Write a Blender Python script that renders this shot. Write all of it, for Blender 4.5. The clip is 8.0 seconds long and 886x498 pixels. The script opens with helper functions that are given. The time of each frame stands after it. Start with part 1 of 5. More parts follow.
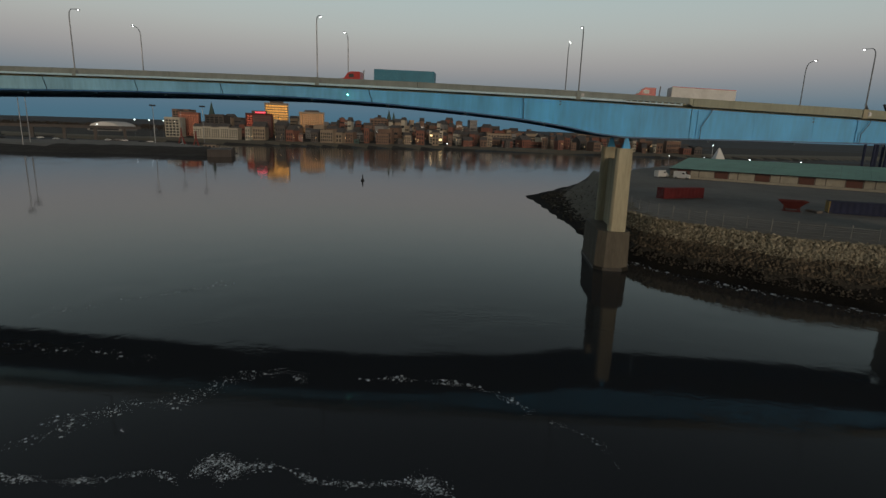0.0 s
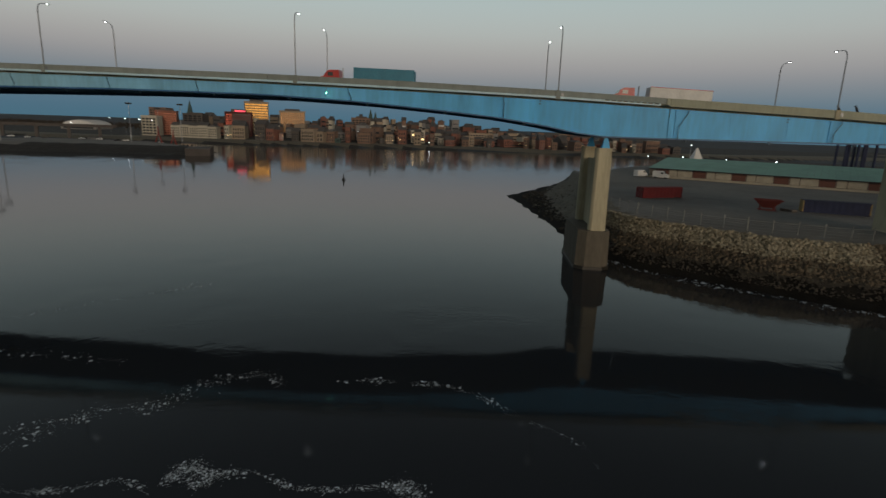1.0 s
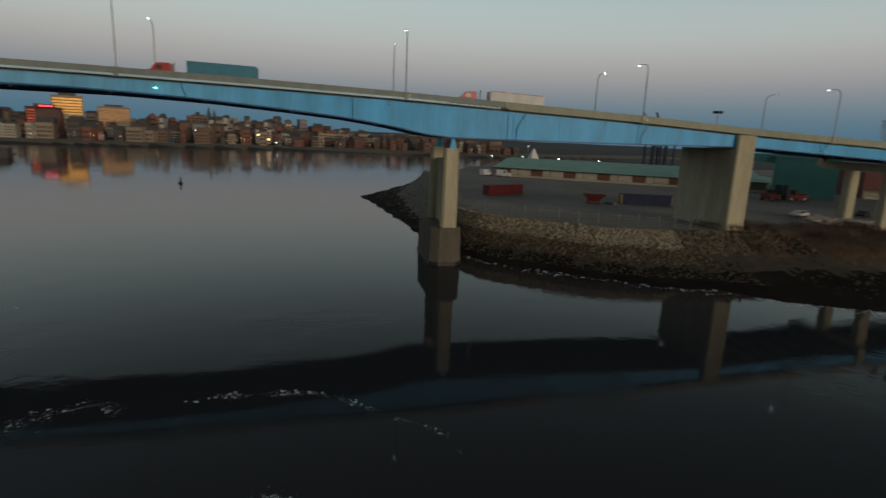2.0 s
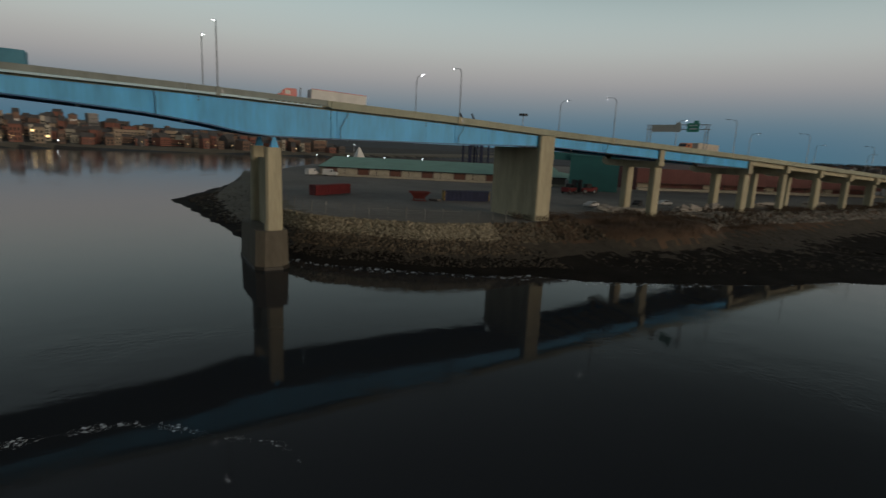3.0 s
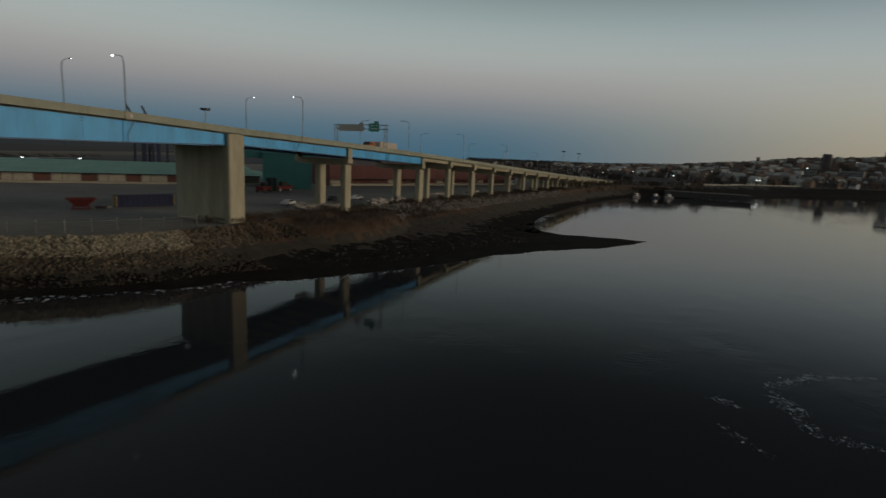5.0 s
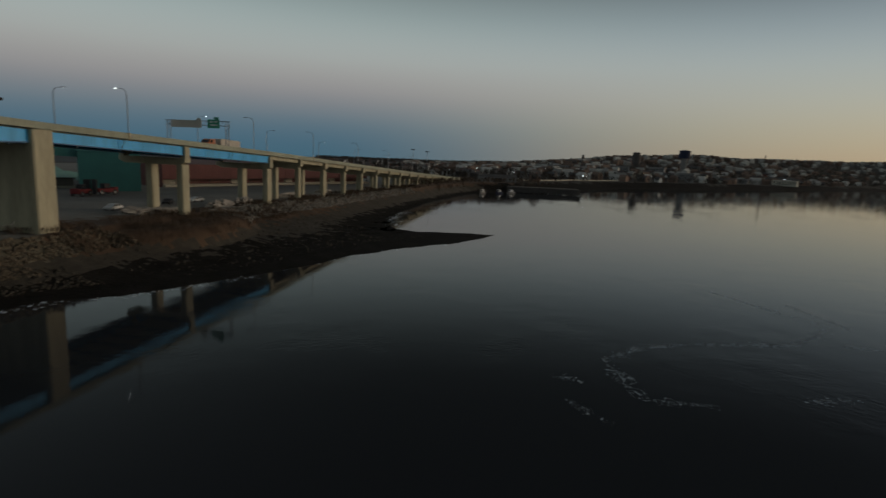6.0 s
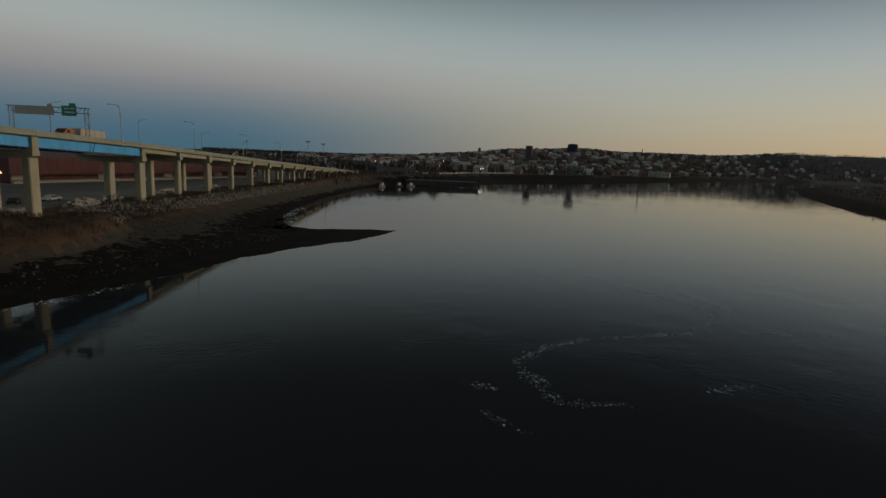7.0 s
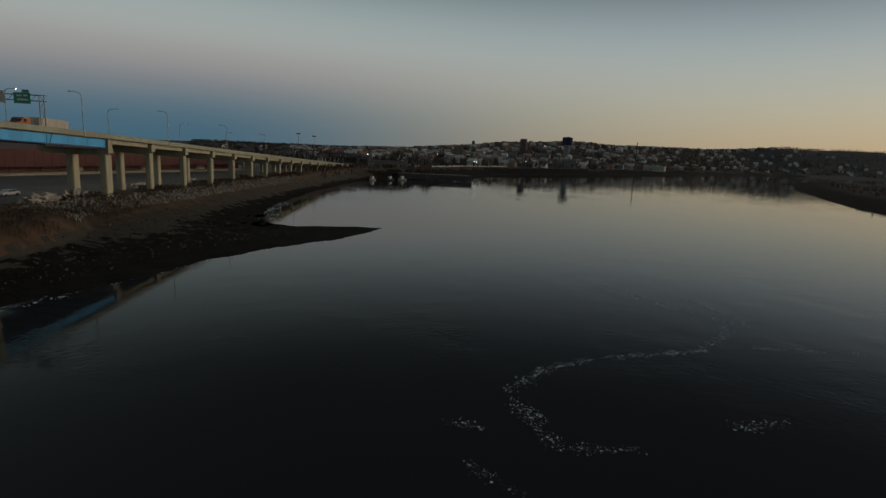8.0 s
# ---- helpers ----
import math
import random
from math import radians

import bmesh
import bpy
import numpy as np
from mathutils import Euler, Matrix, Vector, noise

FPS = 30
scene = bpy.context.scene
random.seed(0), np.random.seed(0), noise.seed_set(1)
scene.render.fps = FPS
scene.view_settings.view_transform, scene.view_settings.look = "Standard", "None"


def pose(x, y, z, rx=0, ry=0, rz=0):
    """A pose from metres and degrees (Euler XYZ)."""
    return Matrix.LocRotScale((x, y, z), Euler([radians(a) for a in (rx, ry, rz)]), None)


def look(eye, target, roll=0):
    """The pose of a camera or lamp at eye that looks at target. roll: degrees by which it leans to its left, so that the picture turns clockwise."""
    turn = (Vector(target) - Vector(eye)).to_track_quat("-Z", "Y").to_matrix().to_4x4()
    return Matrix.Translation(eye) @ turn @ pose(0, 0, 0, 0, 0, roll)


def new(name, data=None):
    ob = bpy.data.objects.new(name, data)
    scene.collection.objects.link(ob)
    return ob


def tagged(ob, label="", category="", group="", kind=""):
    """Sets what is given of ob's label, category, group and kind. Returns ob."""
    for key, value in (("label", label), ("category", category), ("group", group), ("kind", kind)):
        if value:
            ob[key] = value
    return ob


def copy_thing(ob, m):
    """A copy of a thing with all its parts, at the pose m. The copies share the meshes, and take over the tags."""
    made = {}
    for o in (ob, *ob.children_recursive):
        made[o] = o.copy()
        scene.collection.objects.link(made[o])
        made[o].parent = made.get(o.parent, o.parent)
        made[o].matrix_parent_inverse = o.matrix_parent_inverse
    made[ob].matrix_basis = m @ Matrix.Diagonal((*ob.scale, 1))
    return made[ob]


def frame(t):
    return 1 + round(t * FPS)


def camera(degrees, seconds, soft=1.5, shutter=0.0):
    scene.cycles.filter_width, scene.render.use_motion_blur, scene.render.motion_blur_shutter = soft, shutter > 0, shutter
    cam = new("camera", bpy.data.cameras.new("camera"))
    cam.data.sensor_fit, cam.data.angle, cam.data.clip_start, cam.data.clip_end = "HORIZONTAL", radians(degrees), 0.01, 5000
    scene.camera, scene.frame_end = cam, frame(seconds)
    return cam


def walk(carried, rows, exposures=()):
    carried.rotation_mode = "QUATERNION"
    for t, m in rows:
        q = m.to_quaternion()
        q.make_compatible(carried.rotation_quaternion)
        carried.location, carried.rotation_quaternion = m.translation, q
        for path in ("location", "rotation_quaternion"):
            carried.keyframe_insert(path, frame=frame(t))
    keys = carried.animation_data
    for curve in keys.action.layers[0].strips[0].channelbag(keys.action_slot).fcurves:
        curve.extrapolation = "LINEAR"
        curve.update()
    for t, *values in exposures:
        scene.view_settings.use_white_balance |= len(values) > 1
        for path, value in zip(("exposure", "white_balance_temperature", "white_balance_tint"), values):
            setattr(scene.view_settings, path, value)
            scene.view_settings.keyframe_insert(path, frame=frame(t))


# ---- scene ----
cam = camera(79.1, 8.0, soft=1.45, shutter=0.35)

# seconds, x, y, z, yaw, pitch, roll
PATH = [
    (0, 0.00, 0.00, 20.00, 0.30, -12.37, -1.85),
    (0.5, 0.20, 0.22, 20.00, 0.08, -12.37, -1.86),
    (1, 0.30, 0.41, 19.96, -1.56, -12.36, -2.02),
    (1.2, 0.29, 0.37, 19.95, -3.84, -12.30, -2.11),
    (2.3, 0.26, 0.16, 19.89, -22.66, -11.48, -2.54),
    (2.5, 0.25, 0.12, 19.88, -26.33, -11.37, -2.65),
    (3, 0.30, 0.02, 20.01, -35.25, -11.02, -2.72),
    (3.5, 0.31, -0.10, 20.19, -43.26, -10.74, -2.72),
    (4, 0.21, -0.20, 20.23, -50.99, -10.46, -2.68),
    (4.5, 0.04, -0.31, 20.29, -59.06, -10.16, -2.67),
    (6, -0.11, 0.25, 20.68, -82.56, -9.39, -2.62),
    (6.5, 1.65, 0.77, 20.73, -90.09, -9.32, -2.61),
    (7, 4.49, 0.73, 20.79, -93.25, -9.65, -2.68),
    (7.5, 8.43, 0.00, 20.87, -94.15, -10.08, -2.76),
    (8, 12.90, -1.08, 20.88, -93.85, -10.36, -2.88),
]
walk(cam, [(t, pose(x, y, z, 90 + pitch, roll, yaw)) for t, x, y, z, yaw, pitch, roll in PATH],
     [(0, 0.14), (1.2, 0.16), (2.5, 0.26), (3.5, 0.10), (4.5, 0.0), (6.0, -0.06), (8, -0.08)])

# ---- world and light: dusk, the sun just set behind the camera ----
SUN_YAW = -162.0
sun_dir = Vector((-math.sin(radians(SUN_YAW)), math.cos(radians(SUN_YAW)), 0.0))


def build_world():
    w = bpy.data.worlds.new("dusk_sky")
    scene.world = w
    w.use_nodes = True
    nt = w.node_tree
    nt.nodes.clear()
    N, L = nt.nodes.new, nt.links.new
    out, bg, co, sep = N("ShaderNodeOutputWorld"), N("ShaderNodeBackground"), N("ShaderNodeTexCoord"), N("ShaderNodeSeparateXYZ")
    L(co.outputs["Generated"], sep.inputs[0])

    def ramp(stops):
        r = N("ShaderNodeValToRGB")
        r.color_ramp.interpolation = "B_SPLINE"
        e = r.color_ramp.elements
        while len(e) < len(stops):
            e.new(0.5)
        for el, (p, c) in zip(e, stops):
            el.position, el.color = math.sin(radians(p)), (*c, 1)
        L(sep.outputs["Z"], r.inputs[0])
        return r

    away = ramp([(0, (0.060, 0.130, 0.180)), (2.0, (0.062, 0.140, 0.200)), (4.0, (0.115, 0.170, 0.215)), (6.5, (0.268, 0.250, 0.260)), (9.5, (0.358, 0.372, 0.356)),
                 (14, (0.345, 0.435, 0.435)), (22, (0.205, 0.252, 0.258)), (34, (0.110, 0.120, 0.130)), (90, (0.118, 0.130, 0.144))])
    near = ramp([(0, (0.47, 0.35, 0.21)), (3, (0.44, 0.38, 0.26)), (7, (0.395, 0.415, 0.360)), (12, (0.270, 0.335, 0.372)),
                 (17, (0.165, 0.198, 0.232)), (24, (0.082, 0.090, 0.100)), (36, (0.070, 0.077, 0.086)), (90, (0.070, 0.078, 0.088))])
    dot = N("ShaderNodeVectorMath")
    dot.operation = "DOT_PRODUCT"
    dot.inputs[1].default_value = sun_dir
    L(co.outputs["Generated"], dot.inputs[0])
    rng = N("ShaderNodeMapRange")
    rng.interpolation_type = "SMOOTHSTEP"
    rng.inputs["From Min"].default_value, rng.inputs["From Max"].default_value = -0.08, 1.0
    L(dot.outputs["Value"], rng.inputs["Value"])
    mix = N("ShaderNodeMix")
    mix.data_type = "RGBA"
    L(rng.outputs[0], mix.inputs["Factor"])
    L(away.outputs[0], mix.inputs["A"])
    L(near.outputs[0], mix.inputs["B"])
    # the afterglow low over the place where the sun went down
    sky = N("ShaderNodeTexSky")
    sky.sky_type, sky.sun_disc = "NISHITA", False
    sky.sun_elevation, sky.sun_rotation = radians(0.5), math.atan2(sun_dir.x, sun_dir.y)
    sky.dust_density, sky.ozone_density = 2.0, 1.5
    add = N("ShaderNodeMix")
    add.data_type, add.blend_type = "RGBA", "ADD"
    add.inputs["Factor"].default_value = 0.05
    L(mix.outputs["Result"], add.inputs["A"])
    L(sky.outputs[0], add.inputs["B"])
    # the high sky is darker on the side of the sunset than the belt above the horizon
    up, side, fall = N("ShaderNodeMapRange"), N("ShaderNodeMapRange"), N("ShaderNodeMath")
    up.interpolation_type = side.interpolation_type = "SMOOTHSTEP"
    up.inputs["From Min"].default_value, up.inputs["From Max"].default_value = math.sin(radians(9)), math.sin(radians(25))
    side.inputs["From Min"].default_value, side.inputs["From Max"].default_value = -0.95, 0.15
    side.inputs["To Max"].default_value = 0.78
    L(sep.outputs["Z"], up.inputs["Value"])
    L(dot.outputs["Value"], side.inputs["Value"])
    fall.operation = "MULTIPLY"
    L(up.outputs[0], fall.inputs[0])
    L(side.outputs[0], fall.inputs[1])
    keep = N("ShaderNodeMath")
    keep.operation = "SUBTRACT"
    keep.inputs[0].default_value = 1.0
    L(fall.outputs[0], keep.inputs[1])
    dim = N("ShaderNodeVectorMath")
    dim.operation = "SCALE"
    # the brightest glow, close over the set sun
    hot, peak, warm = N("ShaderNodeMath"), N("ShaderNodeMath"), N("ShaderNodeMix")
    hot.operation, peak.operation = "MAXIMUM", "POWER"
    hot.inputs[1].default_value, peak.inputs[1].default_value = 0.0, 30.0
    L(dot.outputs["Value"], hot.inputs[0])
    L(hot.outputs[0], peak.inputs[0])
    warm.data_type, warm.blend_type = "RGBA", "ADD"
    warm.inputs["B"].default_value = (0.26, 0.115, 0.03, 1)
    L(peak.outputs[0], warm.inputs["Factor"])
    L(add.outputs["Result"], warm.inputs["A"])
    L(warm.outputs["Result"], dim.inputs[0])
    L(keep.outputs[0], dim.inputs["Scale"])
    L(dim.outputs[0], bg.inputs["Color"])
    bg.inputs["Strength"].default_value = 1.0
    L(bg.outputs[0], out.inputs[0])


build_world()
lamp = bpy.data.lights.new("sun", "SUN")
lamp.energy, lamp.angle, lamp.color = 1.1, radians(30), (1.0, 0.84, 0.66)
sun = new("sun", lamp)
sun.matrix_world = look((0, 0, 200), Vector((0, 0, 200)) - (sun_dir + Vector((0, 0, 0.16))))


# ---- materials ----
def material(name, color, rough=0.7, metal=0.0, vary=0.25, size=1.0, grain=8.0, bump=0.15, island=0.0, each=0.0, emit=0.0, streak=False, ior=1.5, paler=None):
    """A procedural surface: a base colour with stains of about `size` metres and a finer grain."""
    m = bpy.data.materials.new(name)
    m.use_nodes = True
    nt = m.node_tree
    N, L = nt.nodes.new, nt.links.new
    b = nt.nodes["Principled BSDF"]
    b.inputs["Roughness"].default_value, b.inputs["Metallic"].default_value, b.inputs["IOR"].default_value = rough, metal, ior
    co = N("ShaderNodeTexCoord")
    mp = N("ShaderNodeMapping")
    mp.inputs["Scale"].default_value = (1 / size, 1 / size, (0.16 if streak else 1) / size)
    L(co.outputs["Object"], mp.inputs[0])
    n1, n2 = N("ShaderNodeTexNoise"), N("ShaderNodeTexNoise")
    n1.inputs["Scale"].default_value, n1.inputs["Detail"].default_value = 1.0, 6.0
    n2.inputs["Scale"].default_value, n2.inputs["Detail"].default_value = grain, 4.0
    L(mp.outputs[0], n1.inputs[0])
    L(mp.outputs[0], n2.inputs[0])
    s = N("ShaderNodeMath")
    s.operation = "ADD"
    L(n1.outputs[0], s.inputs[0])
    h = N("ShaderNodeMath")
    h.operation = "MULTIPLY"
    h.inputs[1].default_value = 0.5
    L(n2.outputs[0], h.inputs[0])
    L(h.outputs[0], s.inputs[1])
    val = s.outputs[0]
    for amount, kind in ((island, "ShaderNodeNewGeometry"), (each, "ShaderNodeObjectInfo")):
        if amount:
            g, a, k = N(kind), N("ShaderNodeMath"), N("ShaderNodeMath")
            k.operation, k.inputs[1].default_value = "MULTIPLY_ADD", amount
            k.inputs[2].default_value = -amount / 2
            L(g.outputs["Random Per Island" if island and kind.endswith("Geometry") else "Random"], k.inputs[0])
            a.operation = "ADD"
            L(val, a.inputs[0])
            L(k.outputs[0], a.inputs[1])
            val = a.outputs[0]
    r = N("ShaderNodeMapRange")
    r.inputs["From Min"].default_value, r.inputs["From Max"].default_value = 0.35, 1.15
    r.inputs["To Min"].default_value, r.inputs["To Max"].default_value = 1 - vary, 1 + vary
    r.clamp = False
    L(val, r.inputs[0])
    c = N("ShaderNodeVectorMath")
    c.operation = "SCALE"
    c.inputs[0].default_value = color
    L(r.outputs[0], c.inputs["Scale"])
    L(c.outputs[0], b.inputs["Base Color"])
    if paler:  # mixed to a paler colour towards -x, between two places
        (x0, x1, pale), sx, mr, mx = paler, N("ShaderNodeSeparateXYZ"), N("ShaderNodeMapRange"), N("ShaderNodeMix")
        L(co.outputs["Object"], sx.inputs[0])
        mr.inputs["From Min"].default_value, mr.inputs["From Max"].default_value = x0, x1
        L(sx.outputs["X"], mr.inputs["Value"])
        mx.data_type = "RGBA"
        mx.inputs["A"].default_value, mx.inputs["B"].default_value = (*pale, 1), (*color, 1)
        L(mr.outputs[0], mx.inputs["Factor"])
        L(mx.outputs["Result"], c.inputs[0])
    if bump:
        bp = N("ShaderNodeBump")
        bp.inputs["Strength"].default_value, bp.inputs["Distance"].default_value = bump, 0.05 * size
        L(n2.outputs[0], bp.inputs["Height"])
        L(bp.outputs[0], b.inputs["Normal"])
    if emit:
        b.inputs["Emission Color"].default_value, b.inputs["Emission Strength"].default_value = (*color, 1), emit
    return m


def water_material():
    m = bpy.data.materials.new("harbour_water")
    m.use_nodes = True
    nt = m.node_tree
    N, L = nt.nodes.new, nt.links.new
    b = nt.nodes["Principled BSDF"]
    b.inputs["Base Color"].default_value = (0.0260, 0.0300, 0.0350, 1)
    b.inputs["IOR"].default_value = 1.17
    co = N("ShaderNodeTexCoord")
    # slicks and ruffled patches change the gloss; long low swell and short ripples bend the mirror
    patch = N("ShaderNodeTexNoise")
    patch.inputs["Scale"].default_value, patch.inputs["Detail"].default_value, patch.inputs["Distortion"].default_value = 0.018, 5, 1.2
    L(co.outputs["Object"], patch.inputs[0])
    pr = N("ShaderNodeMapRange")
    pr.inputs["From Min"].default_value, pr.inputs["From Max"].default_value = 0.42, 0.72
    pr.inputs["To Min"].default_value, pr.inputs["To Max"].default_value = 0.018, 0.060
    L(patch.outputs[0], pr.inputs[0])
    L(pr.outputs[0], b.inputs["Roughness"])
    heights = []
    for scale, amount, detail in ((0.16, 0.8, 3), (1.3, 0.24, 5)):
        n = N("ShaderNodeTexNoise")
        n.inputs["Scale"].default_value, n.inputs["Detail"].default_value = scale, detail
        L(co.outputs["Object"], n.inputs[0])
        k = N("ShaderNodeMath")
        k.operation, k.inputs[1].default_value = "MULTIPLY", amount
        L(n.outputs[0], k.inputs[0])
        heights.append(k)
    s = N("ShaderNodeMath")
    s.operation = "ADD"
    L(heights[0].outputs[0], s.inputs[0])
    L(heights[1].outputs[0], s.inputs[1])
    bp = N("ShaderNodeBump")
    bp.inputs["Strength"].default_value, bp.inputs["Distance"].default_value = 0.42, 0.14
    L(s.outputs[0], bp.inputs["Height"])
    # ruffled stretches between smooth slicks and eddies
    eddy = N("ShaderNodeTexNoise")
    eddy.inputs["Scale"].default_value, eddy.inputs["Detail"].default_value, eddy.inputs["Distortion"].default_value = 0.035, 4, 2.4
    L(co.outputs["Object"], eddy.inputs[0])
    er = N("ShaderNodeMapRange")
    er.inputs["From Min"].default_value, er.inputs["From Max"].default_value = 0.47, 0.62
    er.inputs["To Min"].default_value, er.inputs["To Max"].default_value = 0.12, 0.52
    L(eddy.outputs[0], er.inputs[0])
    # the wind ruffles the reach before the city quay
    sx, reach, wind = N("ShaderNodeSeparateXYZ"), N("ShaderNodeMapRange"), N("ShaderNodeMath")
    L(co.outputs["Object"], sx.inputs[0])
    reach.interpolation_type = "SMOOTHSTEP"
    reach.inputs["From Min"].default_value, reach.inputs["From Max"].default_value = 260, 480
    reach.inputs["To Max"].default_value = 0.7
    L(sx.outputs["Y"], reach.inputs["Value"])
    wind.operation = "ADD"
    L(er.outputs[0], wind.inputs[0])
    L(reach.outputs[0], wind.inputs[1])
    L(wind.outputs[0], bp.inputs["Strength"])
    L(bp.outputs[0], b.inputs["Normal"])
    return m


WATER = water_material()
BLUE = material("bridge_blue_paint", (0.050, 0.38, 0.73), 0.5, vary=0.36, size=2.4, grain=5.0, streak=True, bump=0.08, paler=(-100, -12, (0.25, 0.46, 0.57)))
PIPE = material("dark_navy_pipe", (0.018, 0.050, 0.085), 0.5, vary=0.3, size=1.0, bump=0.05)
BLUE_PALE = material("pale_blue_paint", (0.42, 0.60, 0.68), 0.45, vary=0.2, size=2.0, bump=0.05)
# the girder's blue with the shade under the deck put into its colour
BLUE_SHADED = material("shaded_blue_paint", (0.028, 0.11, 0.25), 0.5, vary=0.3, size=2.0, bump=0.05)
CONCRETE = material("bridge_concrete", (0.40, 0.365, 0.255), 0.85, vary=0.34, size=2.2, streak=True, bump=0.2)
PARAPET = material("parapet_concrete", (0.315, 0.330, 0.255), 0.85, vary=0.22, size=1.6, streak=True, bump=0.2, each=0.25)
PARAPET_GREY = material("grey_parapet_concrete", (0.215, 0.245, 0.23), 0.85, vary=0.2, size=1.6, streak=True, bump=0.2, each=0.2)
PIERBASE = material("weathered_pier_concrete", (0.105, 0.092, 0.070), 0.85, vary=0.45, size=1.8, streak=True, bump=0.3)
WETBASE = material("wet_weedy_concrete", (0.025, 0.022, 0.016), 0.5, vary=0.5, size=0.8, bump=0.4)
ASPHALT = material("asphalt", (0.05, 0.05, 0.05), 0.9, vary=0.3, size=4.0)
STEEL = material("galvanised_steel", (0.20, 0.21, 0.22), 0.45, metal=0.7, vary=0.15, size=0.5, bump=0.02)
LAMPLIT = material("lamp_glow", (0.90, 0.97, 1.0), 0.3, vary=0.0, bump=0, emit=30.0)
MUD = material("tidal_mud", (0.0190, 0.0175, 0.0155), 0.92, vary=0.6, size=5.0, grain=9.0, bump=0.9, ior=1.15)
WEED = material("weedy_lower_bank", (0.045, 0.039, 0.029), 0.95, vary=0.6, size=2.0, grain=6.0, bump=1.0)
BANK = material("stony_bank", (0.125, 0.110, 0.078), 0.9, vary=0.5, size=2.0, grain=6.0, bump=1.0)
YARD = material("gravel_yard", (0.165, 0.160, 0.145), 0.95, vary=0.38, size=14.0, grain=12.0, bump=0.3)
GRASS = material("dry_brown_grass", (0.085, 0.052, 0.030), 0.95, vary=0.55, size=4.0, grain=14.0, bump=1.0)
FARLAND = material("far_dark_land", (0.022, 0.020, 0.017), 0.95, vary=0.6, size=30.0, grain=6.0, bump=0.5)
# dark woods with the blue of distance haze mixed into the colour
HAZEWOOD = material("far_hazed_wood_hills", (0.028, 0.037, 0.047), 0.95, vary=0.5, size=60.0, grain=6.0, bump=0.5)
ROCK = material("riprap_stone", (0.24, 0.215, 0.155), 0.9, vary=0.35, size=0.6, bump=0.5, island=0.9)
ROCKONE = material("riprap_stone_single", (0.25, 0.225, 0.165), 0.9, vary=0.35, size=0.6, bump=0.5, each=0.9)
ROCKDARK = material("dark_wet_stone", (0.050, 0.043, 0.032), 0.8, vary=0.4, size=0.6, bump=0.5, island=0.8)


# ---- building helpers ----
def part(name, bm, mat, parent, label=""):
    me = bpy.data.meshes.new(name)
    bm.to_mesh(me)
    bm.free()
    me.materials.append(mat)
    ob = new(name, me)
    ob.parent = parent
    if label:
        ob["label"] = label
    return ob


def thing(name, m, label, category, group="", kind=""):
    ob = new(name)
    ob.matrix_world = m
    ob.empty_display_size = 0.3
    return tagged(ob, label, category, group, kind)


def box(bm, x0, x1, y0, y1, z0, z1, bevel=0.0):
    vs = [bm.verts.new((x, y, z)) for x in (x0, x1) for y in (y0, y1) for z in (z0, z1)]
    fs = [bm.faces.new([vs[i] for i in q]) for q in ((0, 1, 3, 2), (4, 6, 7, 5), (0, 4, 5, 1), (2, 3, 7, 6), (0, 2, 6, 4), (1, 5, 7, 3))]
    if bevel:
        es = list({e for f in fs for e in f.edges})
        bmesh.ops.bevel(bm, geom=es, offset=bevel, segments=1, affect="EDGES")
    return bm


def boxed(x0, x1, y0, y1, z0, z1, bevel=0.0):
    return box(bmesh.new(), x0, x1, y0, y1, z0, z1, bevel)


def sweep(bm, sections, closed=True):
    """Skins rings of equal length, with end caps."""
    rings = [[bm.verts.new(p) for p in s] for s in sections]
    n = len(rings[0])
    for a, b in zip(rings, rings[1:]):
        for i in range(n if closed else n - 1):
            j = (i + 1) % n
            bm.faces.new((a[i], a[j], b[j], b[i]))
    if closed:
        bm.faces.new(rings[0][::-1])
        bm.faces.new(rings[-1])
    bmesh.ops.recalc_face_normals(bm, faces=bm.faces)
    return bm


def tube(bm, pts, r0, r1=None, sides=8):
    """A tapered round bar through the points."""
    r1 = r0 if r1 is None else r1
    pts = [Vector(p) for p in pts]
    rings = []
    for i, p in enumerate(pts):
        d = (pts[min(i + 1, len(pts) - 1)] - pts[max(i - 1, 0)]).normalized()
        a = d.cross(Vector((0, 1, 0)) if abs(d.y) < 0.9 else Vector((1, 0, 0))).normalized()
        b = d.cross(a)
        r = r0 + (r1 - r0) * i / max(1, len(pts) - 1)
        rings.append([p + r * (math.cos(t) * a + math.sin(t) * b) for t in (2 * math.pi * k / sides for k in range(sides))])
    return sweep(bm, rings)


def chamfered(u0, u1, v0, v1, c):
    return [(u0 + c, v0), (u1 - c, v0), (u1, v0 + c), (u1, v1 - c), (u1 - c, v1), (u0 + c, v1), (u0, v1 - c), (u0, v0 + c)]


def interp(x, pts):
    return float(np.interp(x, [p[0] for p in pts], [p[1] for p in pts]))


